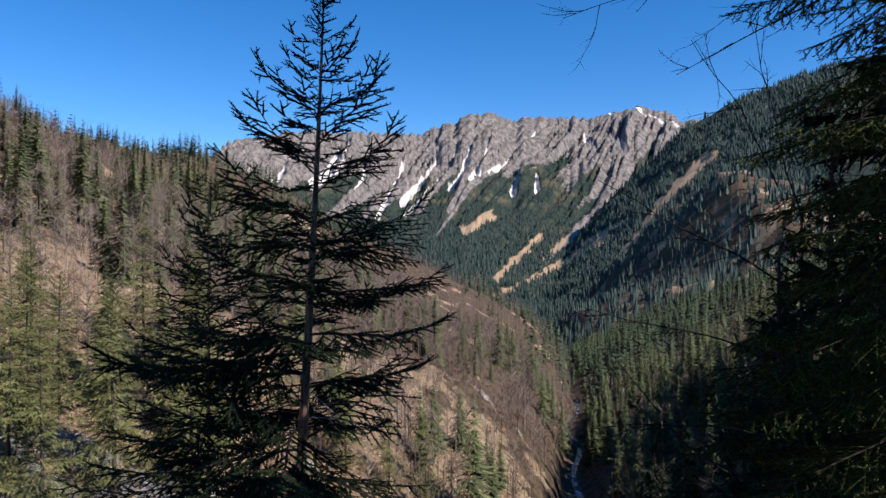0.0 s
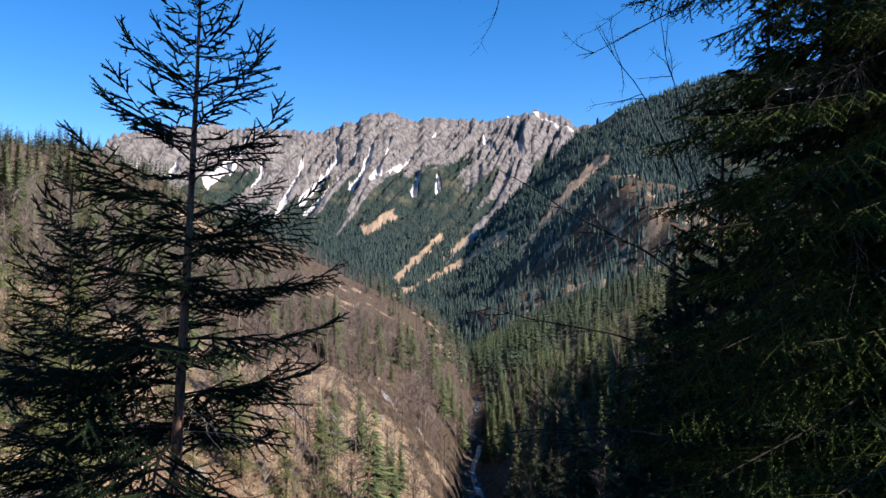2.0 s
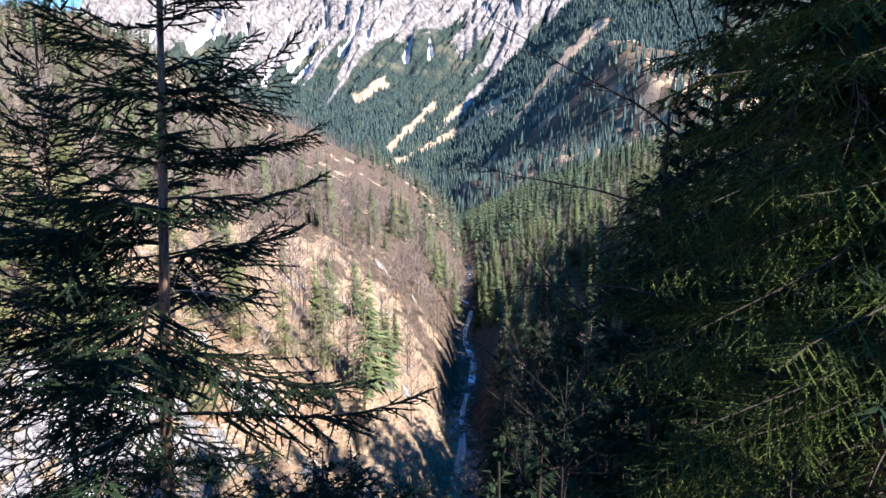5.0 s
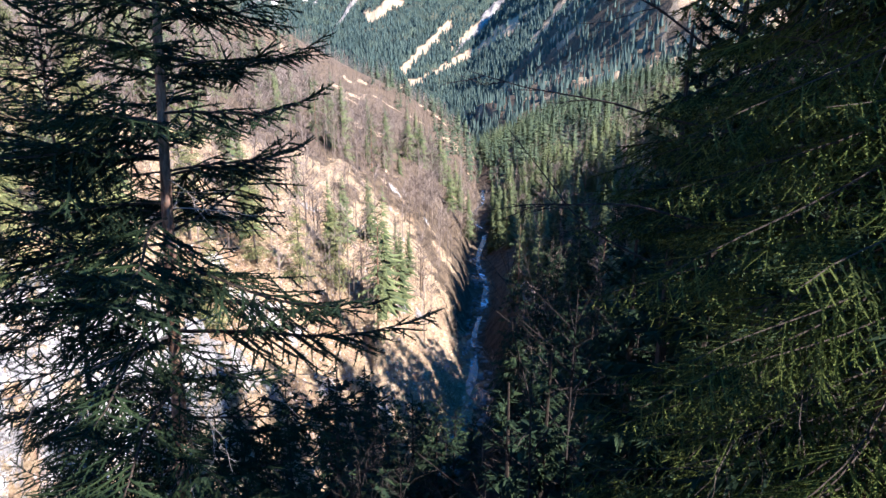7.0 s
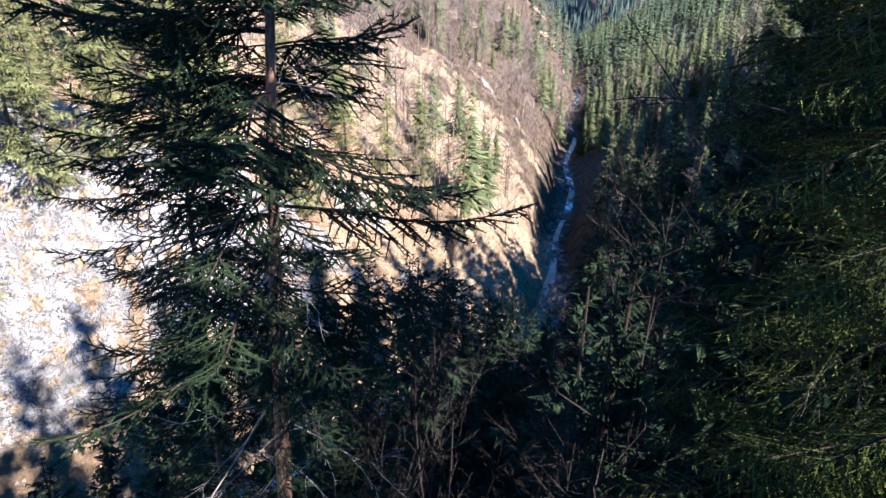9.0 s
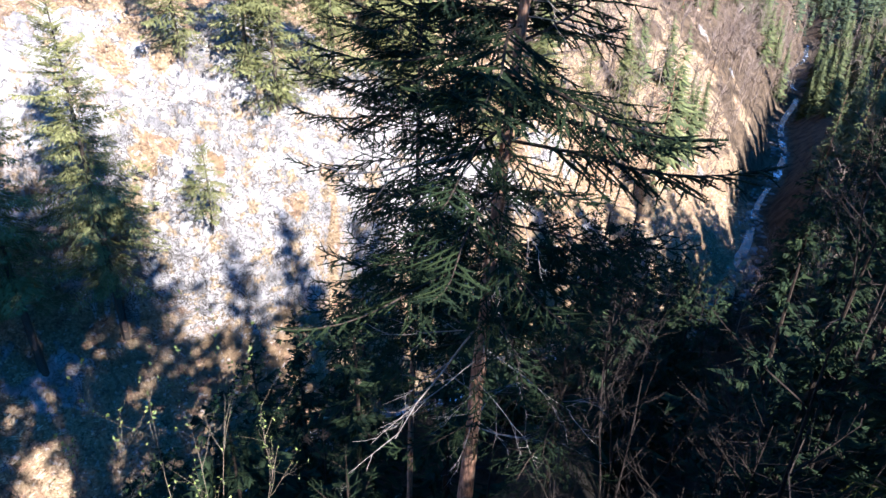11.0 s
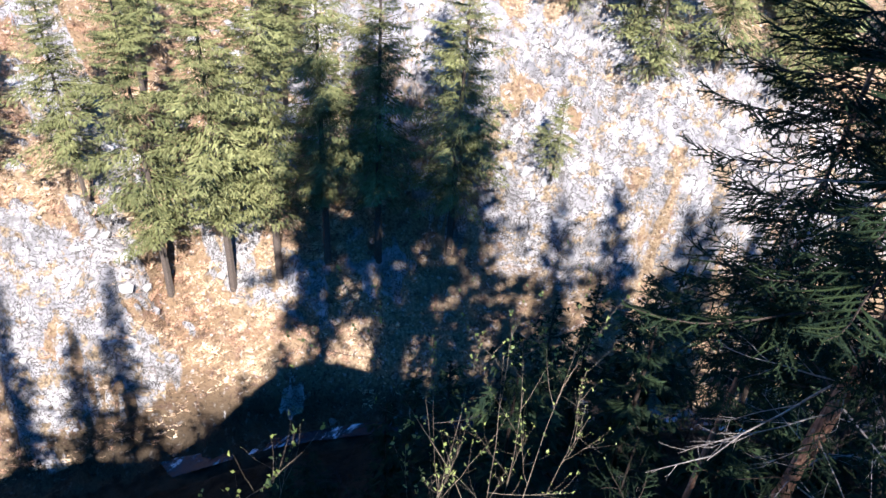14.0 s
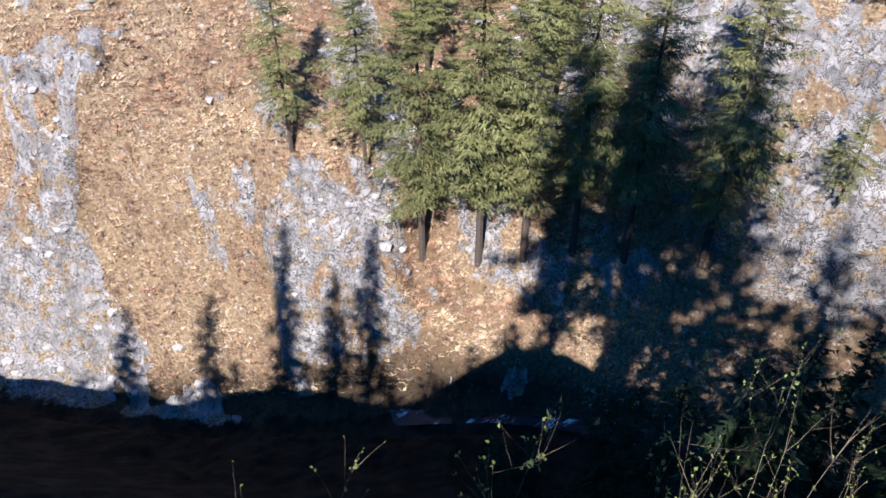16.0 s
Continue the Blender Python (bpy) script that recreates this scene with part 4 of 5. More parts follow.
# ---- woods on the slopes ----
def ragged_spruce(levels, per, seed, broad=1.0):
    """A spruce one metre high and wide, of drooping kite-shaped sprays round a thin stem."""
    rng = np.random.default_rng(seed)
    soup = Soup()
    soup.add([(-0.012, -0.007, 0), (0.012, -0.007, 0), (0, 0.014, 0), (0, 0, 1.0)], [(0, 1, 3), (1, 2, 3), (2, 0, 3)])
    for k in range(levels):
        f = (k + 0.5) / levels
        for p in range(per if f < 0.8 else max(3, per - 2)):
            h = 0.06 + 0.93 * f + rng.uniform(-0.5, 0.5) / levels
            turn = 2 * math.pi * (p + rng.uniform(-0.4, 0.4)) / per + 2.4 * k
            reach = (0.5 * (1 - f) ** 0.8 + 0.02) * rng.uniform(0.55, 1.15)
            out, side = np.array([math.cos(turn), math.sin(turn), 0]), np.array([-math.sin(turn), math.cos(turn), 0])
            drop, wide = reach * rng.uniform(-0.05, 0.28), broad * (reach * rng.uniform(0.16, 0.30) + 0.006)
            root = out * reach * 0.12 + np.array([0, 0, min(h, 0.985)])
            soup.add([root + side * wide, root - side * wide - np.array([0, 0, 0.4 * wide]), root + out * reach * 0.9 - np.array([0, 0, drop])], [(0, 1, 2)])
    return np.concatenate(soup.v), np.concatenate(soup.t)


def star_tree(layers, points, seed):
    """A spruce as ragged skirts, one metre high and wide, for woods far off."""
    rng = np.random.default_rng(seed)
    v, t = [], []
    for k in range(layers):
        low, high = k / layers * 0.92 + 0.05, min(1.0, (k + 1.7) / layers)
        n0 = len(v)
        v.append((0, 0, high))
        ring = []
        for p in range(points):
            turn = 2 * math.pi * (p + rng.uniform(-0.3, 0.3)) / points + k
            reach = 0.5 * (1 - k / layers) ** 0.85 * rng.uniform(0.7, 1.15) * (1 if p % 2 else 0.62 if points > 4 else 1)
            ring.append(len(v))
            v.append((reach * math.cos(turn), reach * math.sin(turn), low + rng.uniform(-0.03, 0.03)))
        for p in range(points):
            t.append((n0, ring[p], ring[(p + 1) % points]))
    return np.array(v), np.array(t)


def bare_tree(twigs, seed, deep=True):
    """A leafless tree one metre high: a pale stem and a haze of thin twigs."""
    rng = np.random.default_rng(seed)
    soup = Soup()
    if deep:
        soup.tube(((0, 0, 0), (0.01, 0, 0.45), (0.0, 0.01, 0.95)), (0.008, 0.006, 0.002), 3)
    else:
        soup.tube(((0, 0, 0), (0.0, 0.01, 0.95)), (0.013, 0.002), 3)
    n = twigs
    q = rng.uniform(0.3, 0.95, n)
    turn = rng.uniform(0, 2 * np.pi, n)
    root = np.stack([0 * q, 0 * q, q], -1)
    ways = unit(np.stack([np.cos(turn), np.sin(turn), rng.uniform(0.5, 1.5, n)], -1))
    length = (0.40 - 0.25 * (q - 0.3)) * rng.uniform(0.5, 1.0, n)
    soup.blades(root, ways, length, np.full(n, 0.008), unit(rng.normal(size=(n, 3))))
    if deep:
        m = twigs * 3
        pick = rng.integers(0, n, m)
        p = rng.uniform(0.3, 0.95, m)
        root2 = root[pick] + ways[pick] * (length[pick] * p)[:, None]
        ways2 = unit(ways[pick] + rng.normal(0, 0.6, (m, 3)) + np.array([0, 0, 0.3]))
        soup.blades(root2, ways2, rng.uniform(0.06, 0.16, m), np.full(m, 0.0055), unit(rng.normal(size=(m, 3))))
    return np.concatenate(soup.v), np.concatenate(soup.t)


def planted(name, template, x, y, z, high, wide, mats, label, seed=0, category="trees"):
    rng = np.random.default_rng(seed)
    tv, tt = template
    turn = rng.uniform(0, 2 * np.pi, len(x))
    c, s = np.cos(turn)[:, None], np.sin(turn)[:, None]
    out = np.empty((len(x), len(tv), 3), np.float32)
    out[:, :, 0] = x[:, None] + (tv[:, 0] * c - tv[:, 1] * s) * wide[:, None]
    out[:, :, 1] = y[:, None] + (tv[:, 0] * s + tv[:, 1] * c) * wide[:, None]
    out[:, :, 2] = z[:, None] + tv[:, 2] * high[:, None]
    tris = (tt[None] + (np.arange(len(x)) * len(tv))[:, None, None]).reshape(-1, 3)
    return tagged(new(name, mesh(name, out.reshape(-1, 3), tris, mats)), label, category, kind="stuff")


def scatter(r0, r1, count, seed, az0=-46.0, az1=60.0, power=2.0):
    rng = np.random.default_rng(seed)
    r = rng.uniform(r0 ** power, r1 ** power, count) ** (1 / power)
    a = np.radians(rng.uniform(az0, az1, count))
    x, y = -r * np.sin(a), r * np.cos(a)
    z, rock, grass, scree, mountain, d, earth = land(x, y, False)
    return rng, r, x, y, z, rock, grass, scree, mountain, d


def slope_spruces(x, y, z, high, rng):
    kinds = [spruce_thing("spruce", x[k], y[k], high[k], high[k] * 0.17, "dark spruce among leafless trees on the valley slope", "spruces on the near slopes", (M_BARK, M_WOOD_NEAR), 460 + k, 0.1, 8, 0.9, slim=0.55) for k in range(6)]
    for k in range(6, min(len(x), 165)):
        like = kinds[k % 6]
        copy = copy_thing(like, pose(x[k], y[k], z[k] - 0.3, 0, 0, rng.uniform(0, 360)))
        copy.scale = [high[k] / high[k % 6]] * 3


def slope_woods(r0, r1, count, seed, layers, points, twigs, deep, things=False):
    rng, r, x, y, z, rock, grass, scree, mountain, d = scatter(r0, r1, count, seed)
    open_ground = np.exp(-(((x - 112) / 45) ** 2 + ((y - 1090) / 100) ** 2)) > 0.35
    ok = (np.abs(d) > np.where(r > 185, 2.2, 7)) & (rock < 0.55) & ~open_ground & (mountain < 0.5)
    left = d < 0
    stand = fbm(x / 70, y / 70, 3, 91)
    height_up = z - river_z(y)
    p_fir = np.where(left, 0.13 + 0.6 * ramp(height_up, 75, 125) + 0.40 * stand, 0.42 + 0.45 * ramp(r, 240, 420) + 0.40 * stand)
    fir = ok & (rng.random(len(x)) < p_fir) & (rng.random(len(x)) < np.where(left, 0.9, 0.95))
    bare = ok & ~fir & (rng.random(len(x)) < np.where(left, 0.95, 0.45))
    clearing = (~left) & (r > 500) & (height_up > 40) & (fbm((x + 0.5 * y) / 45 + 5, (y - 0.5 * x) / 160, 3, 93) > 0.52)
    clearing |= felled(np.degrees(np.arctan2(-x, y)), r, z) > 0.4
    fir &= ~clearing
    bare &= ~clearing
    high = rng.uniform(9, 21, len(x)) * (0.85 + 0.25 * stand)
    if things:
        slope_spruces(x[fir], y[fir], land(x[fir], y[fir])[0], high[fir], rng)
        fir = fir & (np.cumsum(fir) > 165)
    for k in range(2):
        use = fir & (np.arange(len(x)) % 2 == k)
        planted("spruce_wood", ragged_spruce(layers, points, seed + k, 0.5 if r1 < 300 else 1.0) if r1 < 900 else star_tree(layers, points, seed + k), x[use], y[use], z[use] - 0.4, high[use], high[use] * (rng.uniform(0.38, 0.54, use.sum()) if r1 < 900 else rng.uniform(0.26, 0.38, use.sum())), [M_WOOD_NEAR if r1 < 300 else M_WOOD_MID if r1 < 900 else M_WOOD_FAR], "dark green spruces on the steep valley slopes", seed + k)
        use = bare & (np.arange(len(x)) % 2 == k)
        tall = high[use] * 0.74
        planted("beech_wood", bare_tree(twigs, seed + 10 + k, deep), x[use], y[use], z[use] - 0.3, tall, tall * rng.uniform(0.9, 1.2, use.sum()), [M_BARE], "leafless grey-brown beeches on the valley slopes", seed + 10 + k)


slope_woods(82, 260, 3900, 501, 32, 10, 24, True, True)
slope_woods(260, 620, 8500, 511, 11, 5, 8, True)
slope_woods(620, 1900, 38000, 521, 2, 4, 4, False)

_rng, _r, _x, _y, _z, _rock, _grass, _scree, _mount, _d = scatter(1350, 3600, 72000, 531, -30, 24, 1.0)
_u = (_r - 1650) / 2250
_ok = ((_mount > 0.5) | (_r > 1500)) & ((np.abs(_d) > 8) | (_r > 1500)) & (_rock < 0.35) & (_scree < 0.3) & (_rng.random(len(_r)) < 0.95 - 0.9 * ramp(_u, 0.25, 0.62)) & (fbm((_x + 0.7 * _y) / 45, (_y - 0.7 * _x) / 260, 3, 95) > -0.42)
_ok &= felled(np.degrees(np.arctan2(-_x, _y)), _r, _z) < 0.4
_h = _rng.uniform(11, 23, len(_r)) * (1.05 - 0.5 * ramp(_u, 0.2, 0.6))
planted("mountain_wood", star_tree(2, 4, 541), _x[_ok], _y[_ok], _z[_ok] - 0.5, _h[_ok], _h[_ok] * 0.36, [M_WOOD_FAR], "spruce forest below the mountain range, tinted blue-green with haze", 541)


# ---- dark spruces in the shaded depth of the gorge and on its near side ----
def gorge_bottom():
    rng = np.random.default_rng(640)
    n = 900
    y = rng.uniform(-45, 175, n)
    x = river_x(y) + rng.uniform(9, 46, n) * np.where(y < 70, 1.15, 1.0)
    r, az, z = np.hypot(x, y), np.degrees(np.arctan2(-x, y)), land(x, y)[0]
    limit = np.interp(az, (-40, -22, -14, -12.5, -8, -4, 15, 40, 60, 110), (-4, -10, -17, -29.5, -29.5, -25, -27, -40, -50, -50))
    height = np.minimum(17.0 * rng.uniform(0.75, 1.1, n), np.tan(np.radians(limit)) * r - z)
    good = np.flatnonzero((r > 13) & (az < 66) & (az > -44) & (height > 5))[:105]
    kinds = []
    for k, g in enumerate(good):
        if k < 4:
            # trunks wear the dark twig bark, shade put into their colour
            kinds.append(spruce_thing("spruce", x[g], y[g], height[g], 0.2 * height[g], "dark spruce in the shaded depth of the gorge", "spruces in the gorge shade", (M_TWIG, M_NEEDLE_SHADE), 650 + k, 0.05, 6, 0.75, slim=0.8))
            continue
        like = 2 * (k % 2) + (0 if az[g] < -9 and r[g] > 38 else 1)
        copy = copy_thing(kinds[like], pose(x[g], y[g], z[g] - 0.3, 0, 0, rng.uniform(0, 360)))
        f = height[g] / height[good[like]]
        copy.scale = (max(f, 0.55), max(f, 0.55), f)


gorge_bottom()


# ---- young spruces and bushes on the bank below the path ----
def young_spruce(x, y, height, seed, label="young dark spruce on the shaded bank below the path"):
    tree = tagged(new("young_spruce"), label, "tree", "young spruces on the bank")
    tree.location = (x, y, ground_z(x, y) - 0.1)
    part("trunk", trunk_mesh(height, 0.010 * height + 0.008, seed, sides=7, rows=14).mesh("trunk", [M_TWIG], True), tree)
    rng = np.random.default_rng(seed)
    whorls = np.arange(0.25, height - 0.15, 0.42)
    boughs_on(tree, rng, height, (0, 0), whorls, lambda q: min(0.28 + 0.42 * q, 1.35), lambda q: np.interp(q, (0.2, 1.5, 3), (38, 8, -8)),
              (0.5, 0.9, 1.4), [[m] for m in YOUNG], lambda q: 0.28, lambda q: 2)
    return tree


for _k, (_x, _y, _h) in enumerate(((-4.9, 6.6, 3.4), (-3.9, 5.6, 2.6), (-2.5, 5.0, 2.4), (1.8, 6.6, 3.2),
                                    (-5.6, 9.8, 5.0), (-2.0, 3.7, 1.3), (2.6, 4.2, 2.6), (-0.6, 7.0, 3.0), (-3.6, 7.4, 4.0))):
    young_spruce(_x, _y, _h, 820 + _k)


def stems(seed, count, length, spread, slender, forks, rise=1.0, bow=0.25, fork_from=0.3):
    """Bare woody stems from one foot, forked again and again. Returns the soup and the tips of its twigs."""
    rng = np.random.default_rng(seed)
    soup, tips = Soup(), []

    def grow(root, way, reach, thick, depth):
        n = 5
        line = [np.asarray(root, float)]
        for _ in range(n):
            way = unit(way + rng.normal(0, 0.09, 3) + np.array([0, 0, bow / n * (1 if depth < forks else -0.4)]))
            line.append(line[-1] + way * reach / n)
        line = np.array(line)
        soup.tube(line, np.linspace(thick, thick * 0.35, n + 1), 4 if thick > 0.005 else 3)
        tips.append((line[-1], way))
        if depth:
            for _ in range(rng.integers(3, 6)):
                p = rng.uniform(fork_from if depth == forks else 0.3, 0.98)
                base = np.array([np.interp(p * n, np.arange(n + 1), line[:, c]) for c in range(3)])
                w = unit(way + rng.normal(0, 0.55, 3) + np.array([0, 0, 0.15 * rise]))
                grow(base, w, min(reach * rng.uniform(0.25, 0.5), 0.75), thick * 0.5, depth - 1)
            for p in (0.7, 0.78, 0.86, 0.93):
                tips.append((np.array([np.interp(p * n, np.arange(n + 1), line[:, c]) for c in range(3)]), unit(way + rng.normal(0, 0.7, 3))))

    for _ in range(count):
        turn = rng.uniform(0, 2 * np.pi)
        lean = spread * rng.uniform(0.2, 1.0)
        grow((rng.normal(0, 0.06), rng.normal(0, 0.06), 0), unit((lean * math.cos(turn), lean * math.sin(turn), rise)), length * rng.uniform(0.6, 1.05), slender * rng.uniform(0.7, 1.1), forks)
    return soup, tips


def leafy_shrub(x, y, height, seed, count=4):
    """A shrub in bud: pale stems with small folded yellow-green leaves."""
    ob = tagged(new("shrub"), "young shrub with pale stems and small yellow-green spring leaves", "shrub", "budding shrubs below the path")
    ob.location = (x, y, ground_z(x, y) - 0.05)
    soup, tips = stems(seed, max(1, count - 2), height * 0.97, 0.10, 0.0058, 2, 1.0, 0.3, 0.62)
    part("stem", soup.mesh("stem", [M_BUD]), ob)
    rng = np.random.default_rng(seed)
    leaves = Soup()
    for spot, way in tips:
        for _ in range(rng.integers(1, 4)):
            w = unit(way + rng.normal(0, 0.6, 3))
            size = rng.uniform(0.018, 0.04)
            across = unit(np.cross(w, rng.normal(size=3))) * size * rng.uniform(0.22, 0.38)
            fold = unit(np.cross(w, across)) * size * 0.15
            p = spot + rng.normal(0, 0.008, 3)
            v = [p, p + w * size * 0.45 + across + fold, p + w * size, p + w * size * 0.45 - across + fold, p + w * size * 0.5]
            leaves.add(v, [(0, 1, 4), (1, 2, 4), (2, 3, 4), (3, 0, 4)])
    part("foliage", leaves.mesh("foliage", [M_LEAF]), ob)
    return ob


for _k, (_x, _y, _h, _n) in enumerate(((-3.24, 3.22, 5.19, 4), (-3.07, 3.51, 5.0, 3), (-2.92, 2.7, 3.92, 3), (-3.43, 0.97, 3.46, 3), (-2.89, 1.39, 2.84, 3), (-3.31, 2.74, 4.45, 3), (-3.15, 4.01, 5.21, 4), (-2.69, 1.98, 2.76, 3), (-2.97, 3.21, 4.46, 4))):
    leafy_shrub(_x, _y, _h, 860 + _k, _n)


def bare_shrub(x, y, height, seed, count=6, spread=0.7, label="leafless thin-twigged shrub on the dark bank"):
    ob = tagged(new("bare_shrub"), label, "shrub", "leafless shrubs on the bank")
    ob.location = (x, y, ground_z(x, y) - 0.05)
    part("stem", stems(seed, count, height, spread, 0.010 * height ** 0.5, 3, 0.9, 0.2)[0].mesh("stem", [M_SHRUB_SHADE]), ob)
    return ob


for _k, (_x, _y, _h, _n) in enumerate(((-0.8, 9.6, 3.0, 5), (-6.5, 9.0, 3.0, 5), (-5.2, 4.6, 2.6, 5), (3.0, 7.6, 5.0, 6), (0.6, 5.6, 2.8, 6), (0.3, 8.4, 4.4, 6), (1.5, 4.4, 2.2, 6), (1.3, 7.4, 3.6, 6), (2.2, 8.8, 4.4, 6), (-0.4, 10.5, 4.0, 6))):
    bare_shrub(_x, _y, _h, 880 + _k, _n)


def arching_branch(root, way, length, seed, thick=0.010, label="leafless arching branch reaching out from the path's edge"):
    ob = tagged(new("bare_branch"), label, "branch")
    rng = np.random.default_rng(seed)
    soup = Soup()

    def grow(p, w, reach, radius, depth, sag):
        n = 8
        line = [np.asarray(p, float)]
        for _ in range(n):
            w = unit(w + rng.normal(0, 0.10, 3) + np.array([0, 0, sag / n]))
            line.append(line[-1] + w * reach / n)
        line = np.array(line)
        soup.tube(line, np.linspace(radius, radius * 0.3, n + 1), 4 if depth else 3)
        if depth:
            for k in range(rng.integers(5, 8)):
                q = rng.uniform(0.2, 0.97)
                base = np.array([np.interp(q * n, np.arange(n + 1), line[:, c]) for c in range(3)])
                grow(base, unit(w + rng.normal(0, 0.5, 3) + np.array([0, 0, -0.15])), reach * rng.uniform(0.12, 0.42) * (1.15 - 0.6 * q), radius * 0.45, depth - 1, 0.25)

    grow(root, unit(way), length, thick, 2, -0.2)
    part("stem", soup.mesh("stem", [M_SHRUB_SHADE]), ob)
    return ob


for _k, (_root, _way, _len) in enumerate((((3.0, 5.2, 2.0), (-1.0, 0.0, -0.02), 2.1), ((2.9, 4.9, 1.85), (-0.8, 0.15, -0.25), 1.3), ((2.7, 5.2, 0.2), (-0.55, 0.2, 0.85), 1.6), ((2.6, 5.1, -0.8), (-0.9, 0.35, 0.35), 1.7),
                                          ((2.6, 5.2, -0.3), (-0.75, 0.2, 0.6), 1.7), ((2.5, 5.0, -1.4), (-0.9, 0.2, 0.15), 1.5), ((2.7, 5.6, 0.5), (-0.35, 0.2, 0.9), 1.4), ((2.4, 5.3, -1.8), (-0.8, 0.4, 0.35), 1.5))):
    arching_branch(_root, _way, _len, 11 + _k, 0.009)


# ---- leafless trees on the shaded bank, below the eye ----
def bank_tree(x, y, height, seed, bark=M_SHRUB_SHADE, twig=0.0075):
    ob = tagged(new("bare_tree"), "leafless brown-twigged tree on the shaded bank of the gorge", "tree", "leafless trees on the bank")
    ob.location = (x, y, ground_z(x, y) - 0.3)
    rng = np.random.default_rng(seed)
    soup = Soup()
    s = np.linspace(0, 1, 8)
    soup.tube(np.stack([0.25 * np.sin(2 * s + seed), 0.2 * np.cos(3 * s + seed), s * height], -1), 0.0055 * height * (1 - s) + 0.008, 6)
    part("trunk", soup.mesh("trunk", [bark], True), ob)
    crown = Soup()
    n = 38
    q = rng.uniform(0.25, 0.97, n)
    turn = rng.uniform(0, 2 * np.pi, n)
    for k in range(n):
        way = unit(np.array([math.cos(turn[k]), math.sin(turn[k]), rng.uniform(0.5, 1.3)]))
        reach = height * (0.36 - 0.24 * (q[k] - 0.25)) * rng.uniform(0.6, 1.0)
        root = np.array([0.25 * math.sin(2 * q[k] + seed), 0.2 * math.cos(3 * q[k] + seed), q[k] * height])
        bend = root + way * reach * 0.55 + rng.normal(0, 0.08, 3) * reach
        tip = bend + unit(way + rng.normal(0, 0.25, 3) + np.array([0, 0, 0.25])) * reach * 0.5
        crown.tube((root, bend, tip), (0.013, 0.008, 0.003), 3)
        m = 22
        p = rng.uniform(0.15, 1.0, m)
        base = np.where(p[:, None] < 0.55, root + (bend - root) * (p / 0.55)[:, None], bend + (tip - bend) * ((p - 0.55) / 0.45)[:, None])
        ways = unit(way + rng.normal(0, 0.6, (m, 3)) + np.array([0, 0, 0.25]))
        crown.blades(base, ways, rng.uniform(0.3, 1.0, m), np.full(m, twig), unit(rng.normal(size=(m, 3))))
    part("crown", crown.mesh("crown", [bark]), ob)
    return ob


for _k, (_x, _y, _h) in enumerate(((-4.0, 22.0, 12), (0.0, 25.0, 13), (3.5, 23.0, 12), (7.0, 27.0, 13), (-8.0, 24.0, 12), (-11.0, 20.0, 11), (2.0, 32.0, 14), (-4.0, 33.0, 13), (10.0, 33.0, 14), (6.0, 40.0, 14),
                                    (12.0, 44.0, 14), (-14.0, 16.0, 10), (9.5, 21.0, 11), (15.0, 52.0, 14), (19.0, 62.0, 14), (-9.0, 31.0, 11), (22.0, 74.0, 14), (27.0, 86.0, 14), (31.0, 98.0, 14), (-17.0, 11.0, 9), (12.0, 60.0, 11), (17.0, 78.0, 11))):
    # lit trees past 50 m keep pale wood, nearer ones take the shaded copy
    bank_tree(_x, _y, _h, 1200 + _k, M_BARE if _y > 50 else M_SHRUB_SHADE, 0.012)


_rng = np.random.default_rng(1300)
for _k in range(6):
    _az, _far = radians(_rng.uniform(-27, -11.5)), _rng.uniform(8.5, 20)
    _x, _y = -_far * math.sin(_az), _far * math.cos(_az)
    _top = np.interp(math.degrees(_az), (-27, -20, -15, -12), (-13, -17, -23, -31)) - _rng.uniform(0, 9)
    _h = math.tan(radians(_top)) * _far - ground_z(_x, _y)
    if _h > 2.5:
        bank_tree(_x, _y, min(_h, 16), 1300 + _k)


# ---- dry grass on the sunlit far wall ----
def tussock(blades, seed):
    rng = np.random.default_rng(seed)
    soup = Soup()
    turn = rng.uniform(0, 2 * np.pi, blades)
    ways = unit(np.stack([np.cos(turn), np.sin(turn), rng.uniform(-0.1, 1.3, blades)], -1))
    soup.blades(np.stack([0.12 * np.cos(turn), 0.12 * np.sin(turn), rng.uniform(0, 0.35, blades)], -1), ways, rng.uniform(0.4, 0.9, blades), rng.uniform(0.06, 0.13, blades), unit(rng.normal(size=(blades, 3))))
    return np.concatenate(soup.v), np.concatenate(soup.t)


def straw_material():
    n = Nodes("dry_grass")
    at = n.place()
    colour = n.mix(n.step(n.noise(1.5, 3, 0.6, at), 0.36, 0.64), (0.38, 0.255, 0.14), (0.72, 0.57, 0.37))
    colour = n.mix(n.math("MULTIPLY", n.step(n.noise(0.16, 6, 0.7, at), 0.44, 0.56), 0.9), colour, n.mix(n.step(n.noise(1.2, 3, 0.6, at), 0.4, 0.6), (0.15, 0.078, 0.045), (0.48, 0.27, 0.16)))
    colour = n.mix(n.math("MULTIPLY", n.step(n.noise(0.45, 6, 0.72, at, 1.0), 0.53, 0.60), 0.75), colour, (0.10, 0.062, 0.038))
    colour = n.mix(n.math("MULTIPLY", n.island(), 0.28), colour, (0.12, 0.075, 0.042))
    return n.finish(colour, 0.9)


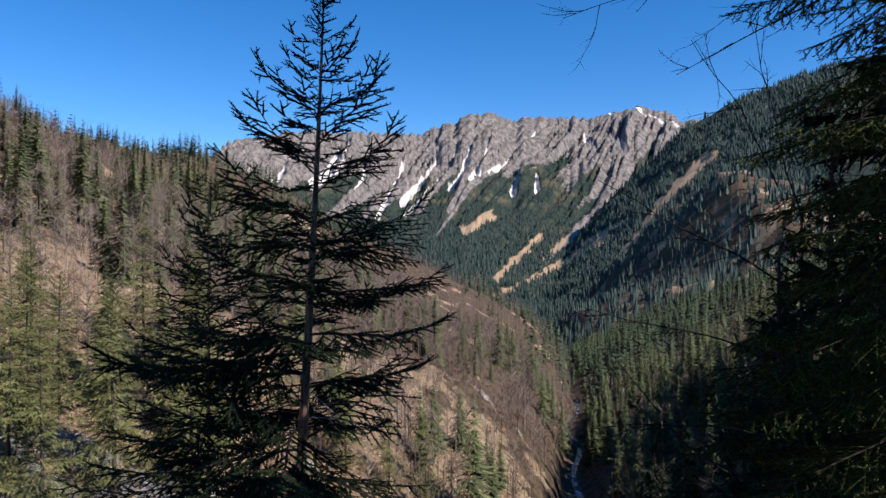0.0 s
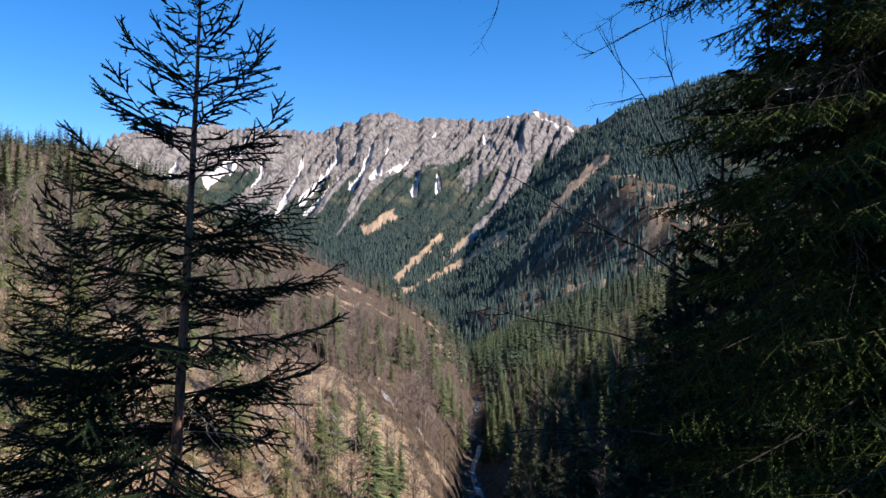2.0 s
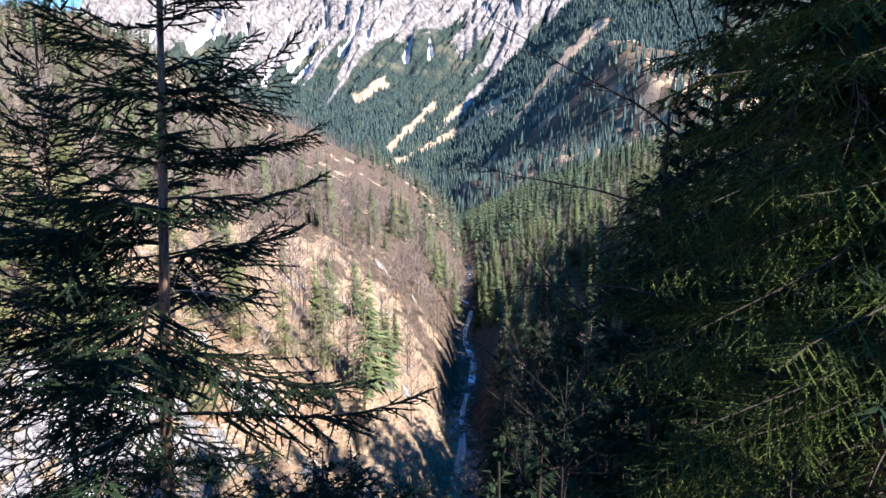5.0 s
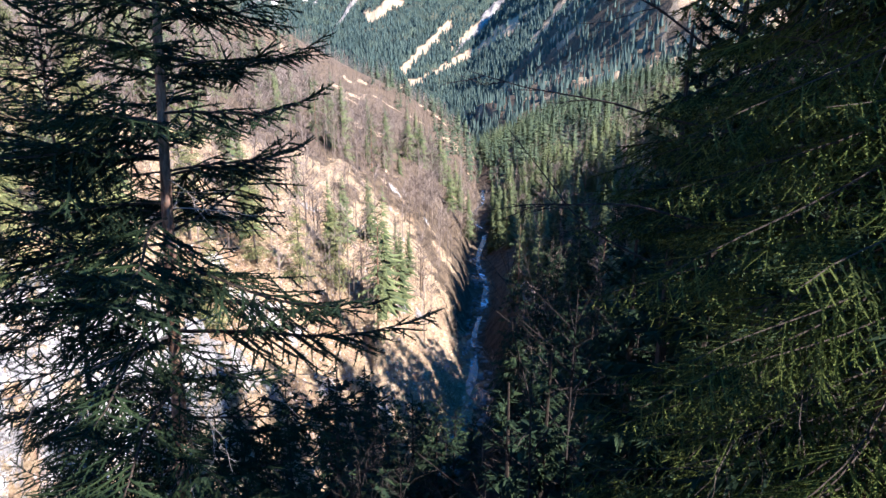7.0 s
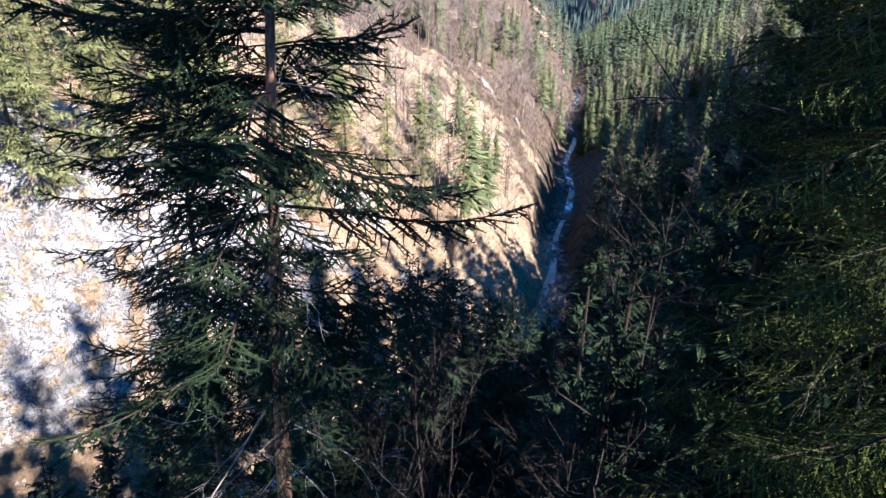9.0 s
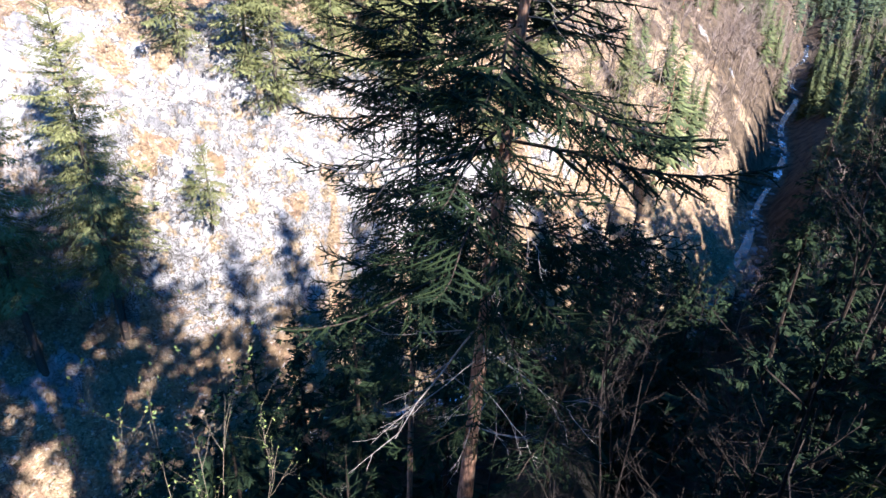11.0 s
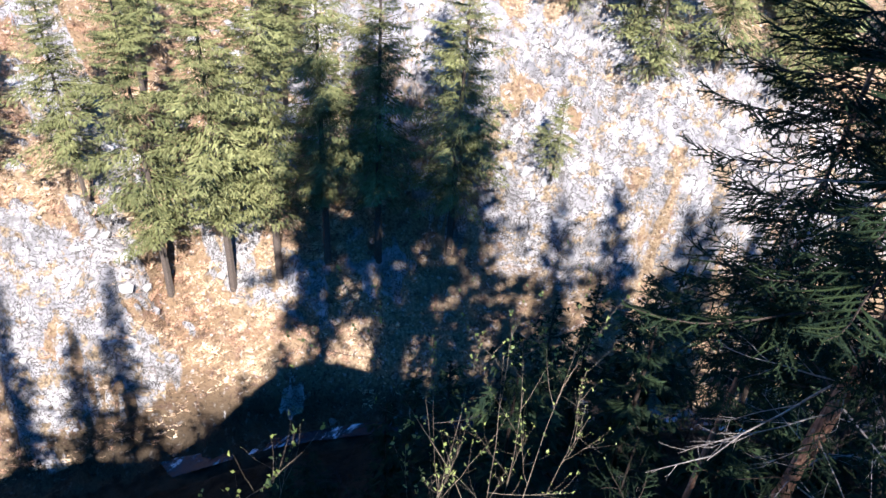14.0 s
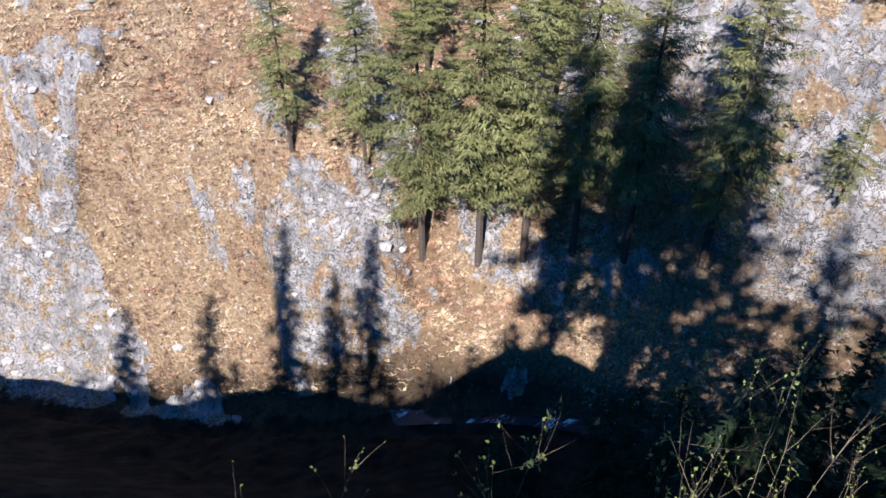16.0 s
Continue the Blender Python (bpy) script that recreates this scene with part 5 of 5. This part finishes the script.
M_STRAW = straw_material()
for _k, (_r0, _r1, _count, _a0, _a1, _blades) in enumerate(((36, 125, 26000, -14, 54, 9), (44, 84, 20000, 54, 112, 17), (84, 125, 5000, 54, 112, 9))):
    _rng, _r, _x, _y, _z, _rock, _grass, _scree, _mount, _d = scatter(_r0, _r1, _count, 601 + _k, _a0, _a1, 1.2)
    _ok = (_d < -2.5) & (_rng.random(len(_x)) < np.where(_rock < 0.45, 0.6 + 0.4 * _grass, 0.08))
    _s = _rng.uniform(0.2, 1.0, len(_x)) ** 1.5 * 0.8 + 0.3
    planted("dry_grass", tussock(_blades, 610 + _k), _x[_ok], _y[_ok], land(_x[_ok], _y[_ok])[0] - 0.05, _s[_ok] * 0.8, _s[_ok], [M_STRAW], "tussocks of straw-coloured dry grass on the gorge wall", 610 + _k, "grass")


# ---- low leafless bushes and broken stones on the far wall ----
_rng, _r, _x, _y, _z, _rock, _grass, _scree, _mount, _d = scatter(38, 120, 2600, 621, -12, 104)
_zf = land(_x, _y)[0]
_ok = (_d < -3) & (fbm(_x / 8, _y / 8, 3, 97) > -0.05)
_s = _rng.uniform(0.7, 2.4, len(_x))
planted("bare_bushes", bare_tree(11, 625), _x[_ok], _y[_ok], _zf[_ok] - 0.05, _s[_ok], _s[_ok] * 1.5, [M_BARE], "low leafless bushes on the gorge wall", 625, "bushes")
_rng, _r, _x, _y, _z, _rock, _grass, _scree, _mount, _d = scatter(46, 100, 1700, 627, 56, 112)
_zf = land(_x, _y)[0]
_ok = (_d < -5) & (_rock < 0.5) & (fbm(_x / 9, _y / 9, 3, 98) + 0.7 * ramp(-_d, 12, 22) > 0.28)
_s = _rng.uniform(0.8, 2.2, len(_x))
planted("russet_bushes", bare_tree(16, 629), _x[_ok], _y[_ok], _zf[_ok] - 0.05, _s[_ok], _s[_ok] * 1.7, [M_RUSSET], "low russet leafless bushes high on the gorge wall", 629, "bushes")


def stone_block(seed):
    rng = np.random.default_rng(seed)
    bm = bmesh.new()
    bmesh.ops.create_icosphere(bm, subdivisions=1, radius=0.5)
    v = np.array([p.co[:] for p in bm.verts])
    t = np.array([[p.index for p in f.verts] for f in bm.faces])
    bm.free()
    return np.sign(v) * np.abs(v) ** 0.8 * rng.uniform(0.65, 1.2, (len(v), 1)), t


_ok = (_d < -1.5) & (_rng.random(len(_x)) < np.where(_rock > 0.3, 0.6, 0.08))
_s = _rng.uniform(0.15, 0.9, len(_x)) ** 1.6 + 0.1
planted("stones", stone_block(631), _x[_ok], _y[_ok], _zf[_ok], _s[_ok] * 0.8, _s[_ok] * 1.3, [M_STONE], "broken limestone blocks on the gorge wall", 631, "stones")
_rng, _r, _x, _y, _z, _rock, _grass, _scree, _mount, _d = scatter(40, 190, 45000, 641, -16, 60)
_ok = (np.abs(_d) < 1.7) & (_y > 14) & (_rng.random(len(_x)) < 0.45)
_s = _rng.uniform(0.25, 1.0, len(_x))
planted("boulders", stone_block(643), _x[_ok], _y[_ok], land(_x[_ok], _y[_ok])[0], _s[_ok] * 0.8, _s[_ok] * 1.2, [M_WET_STONE], "wet grey boulders in the bed of the beck", 643, "boulders")
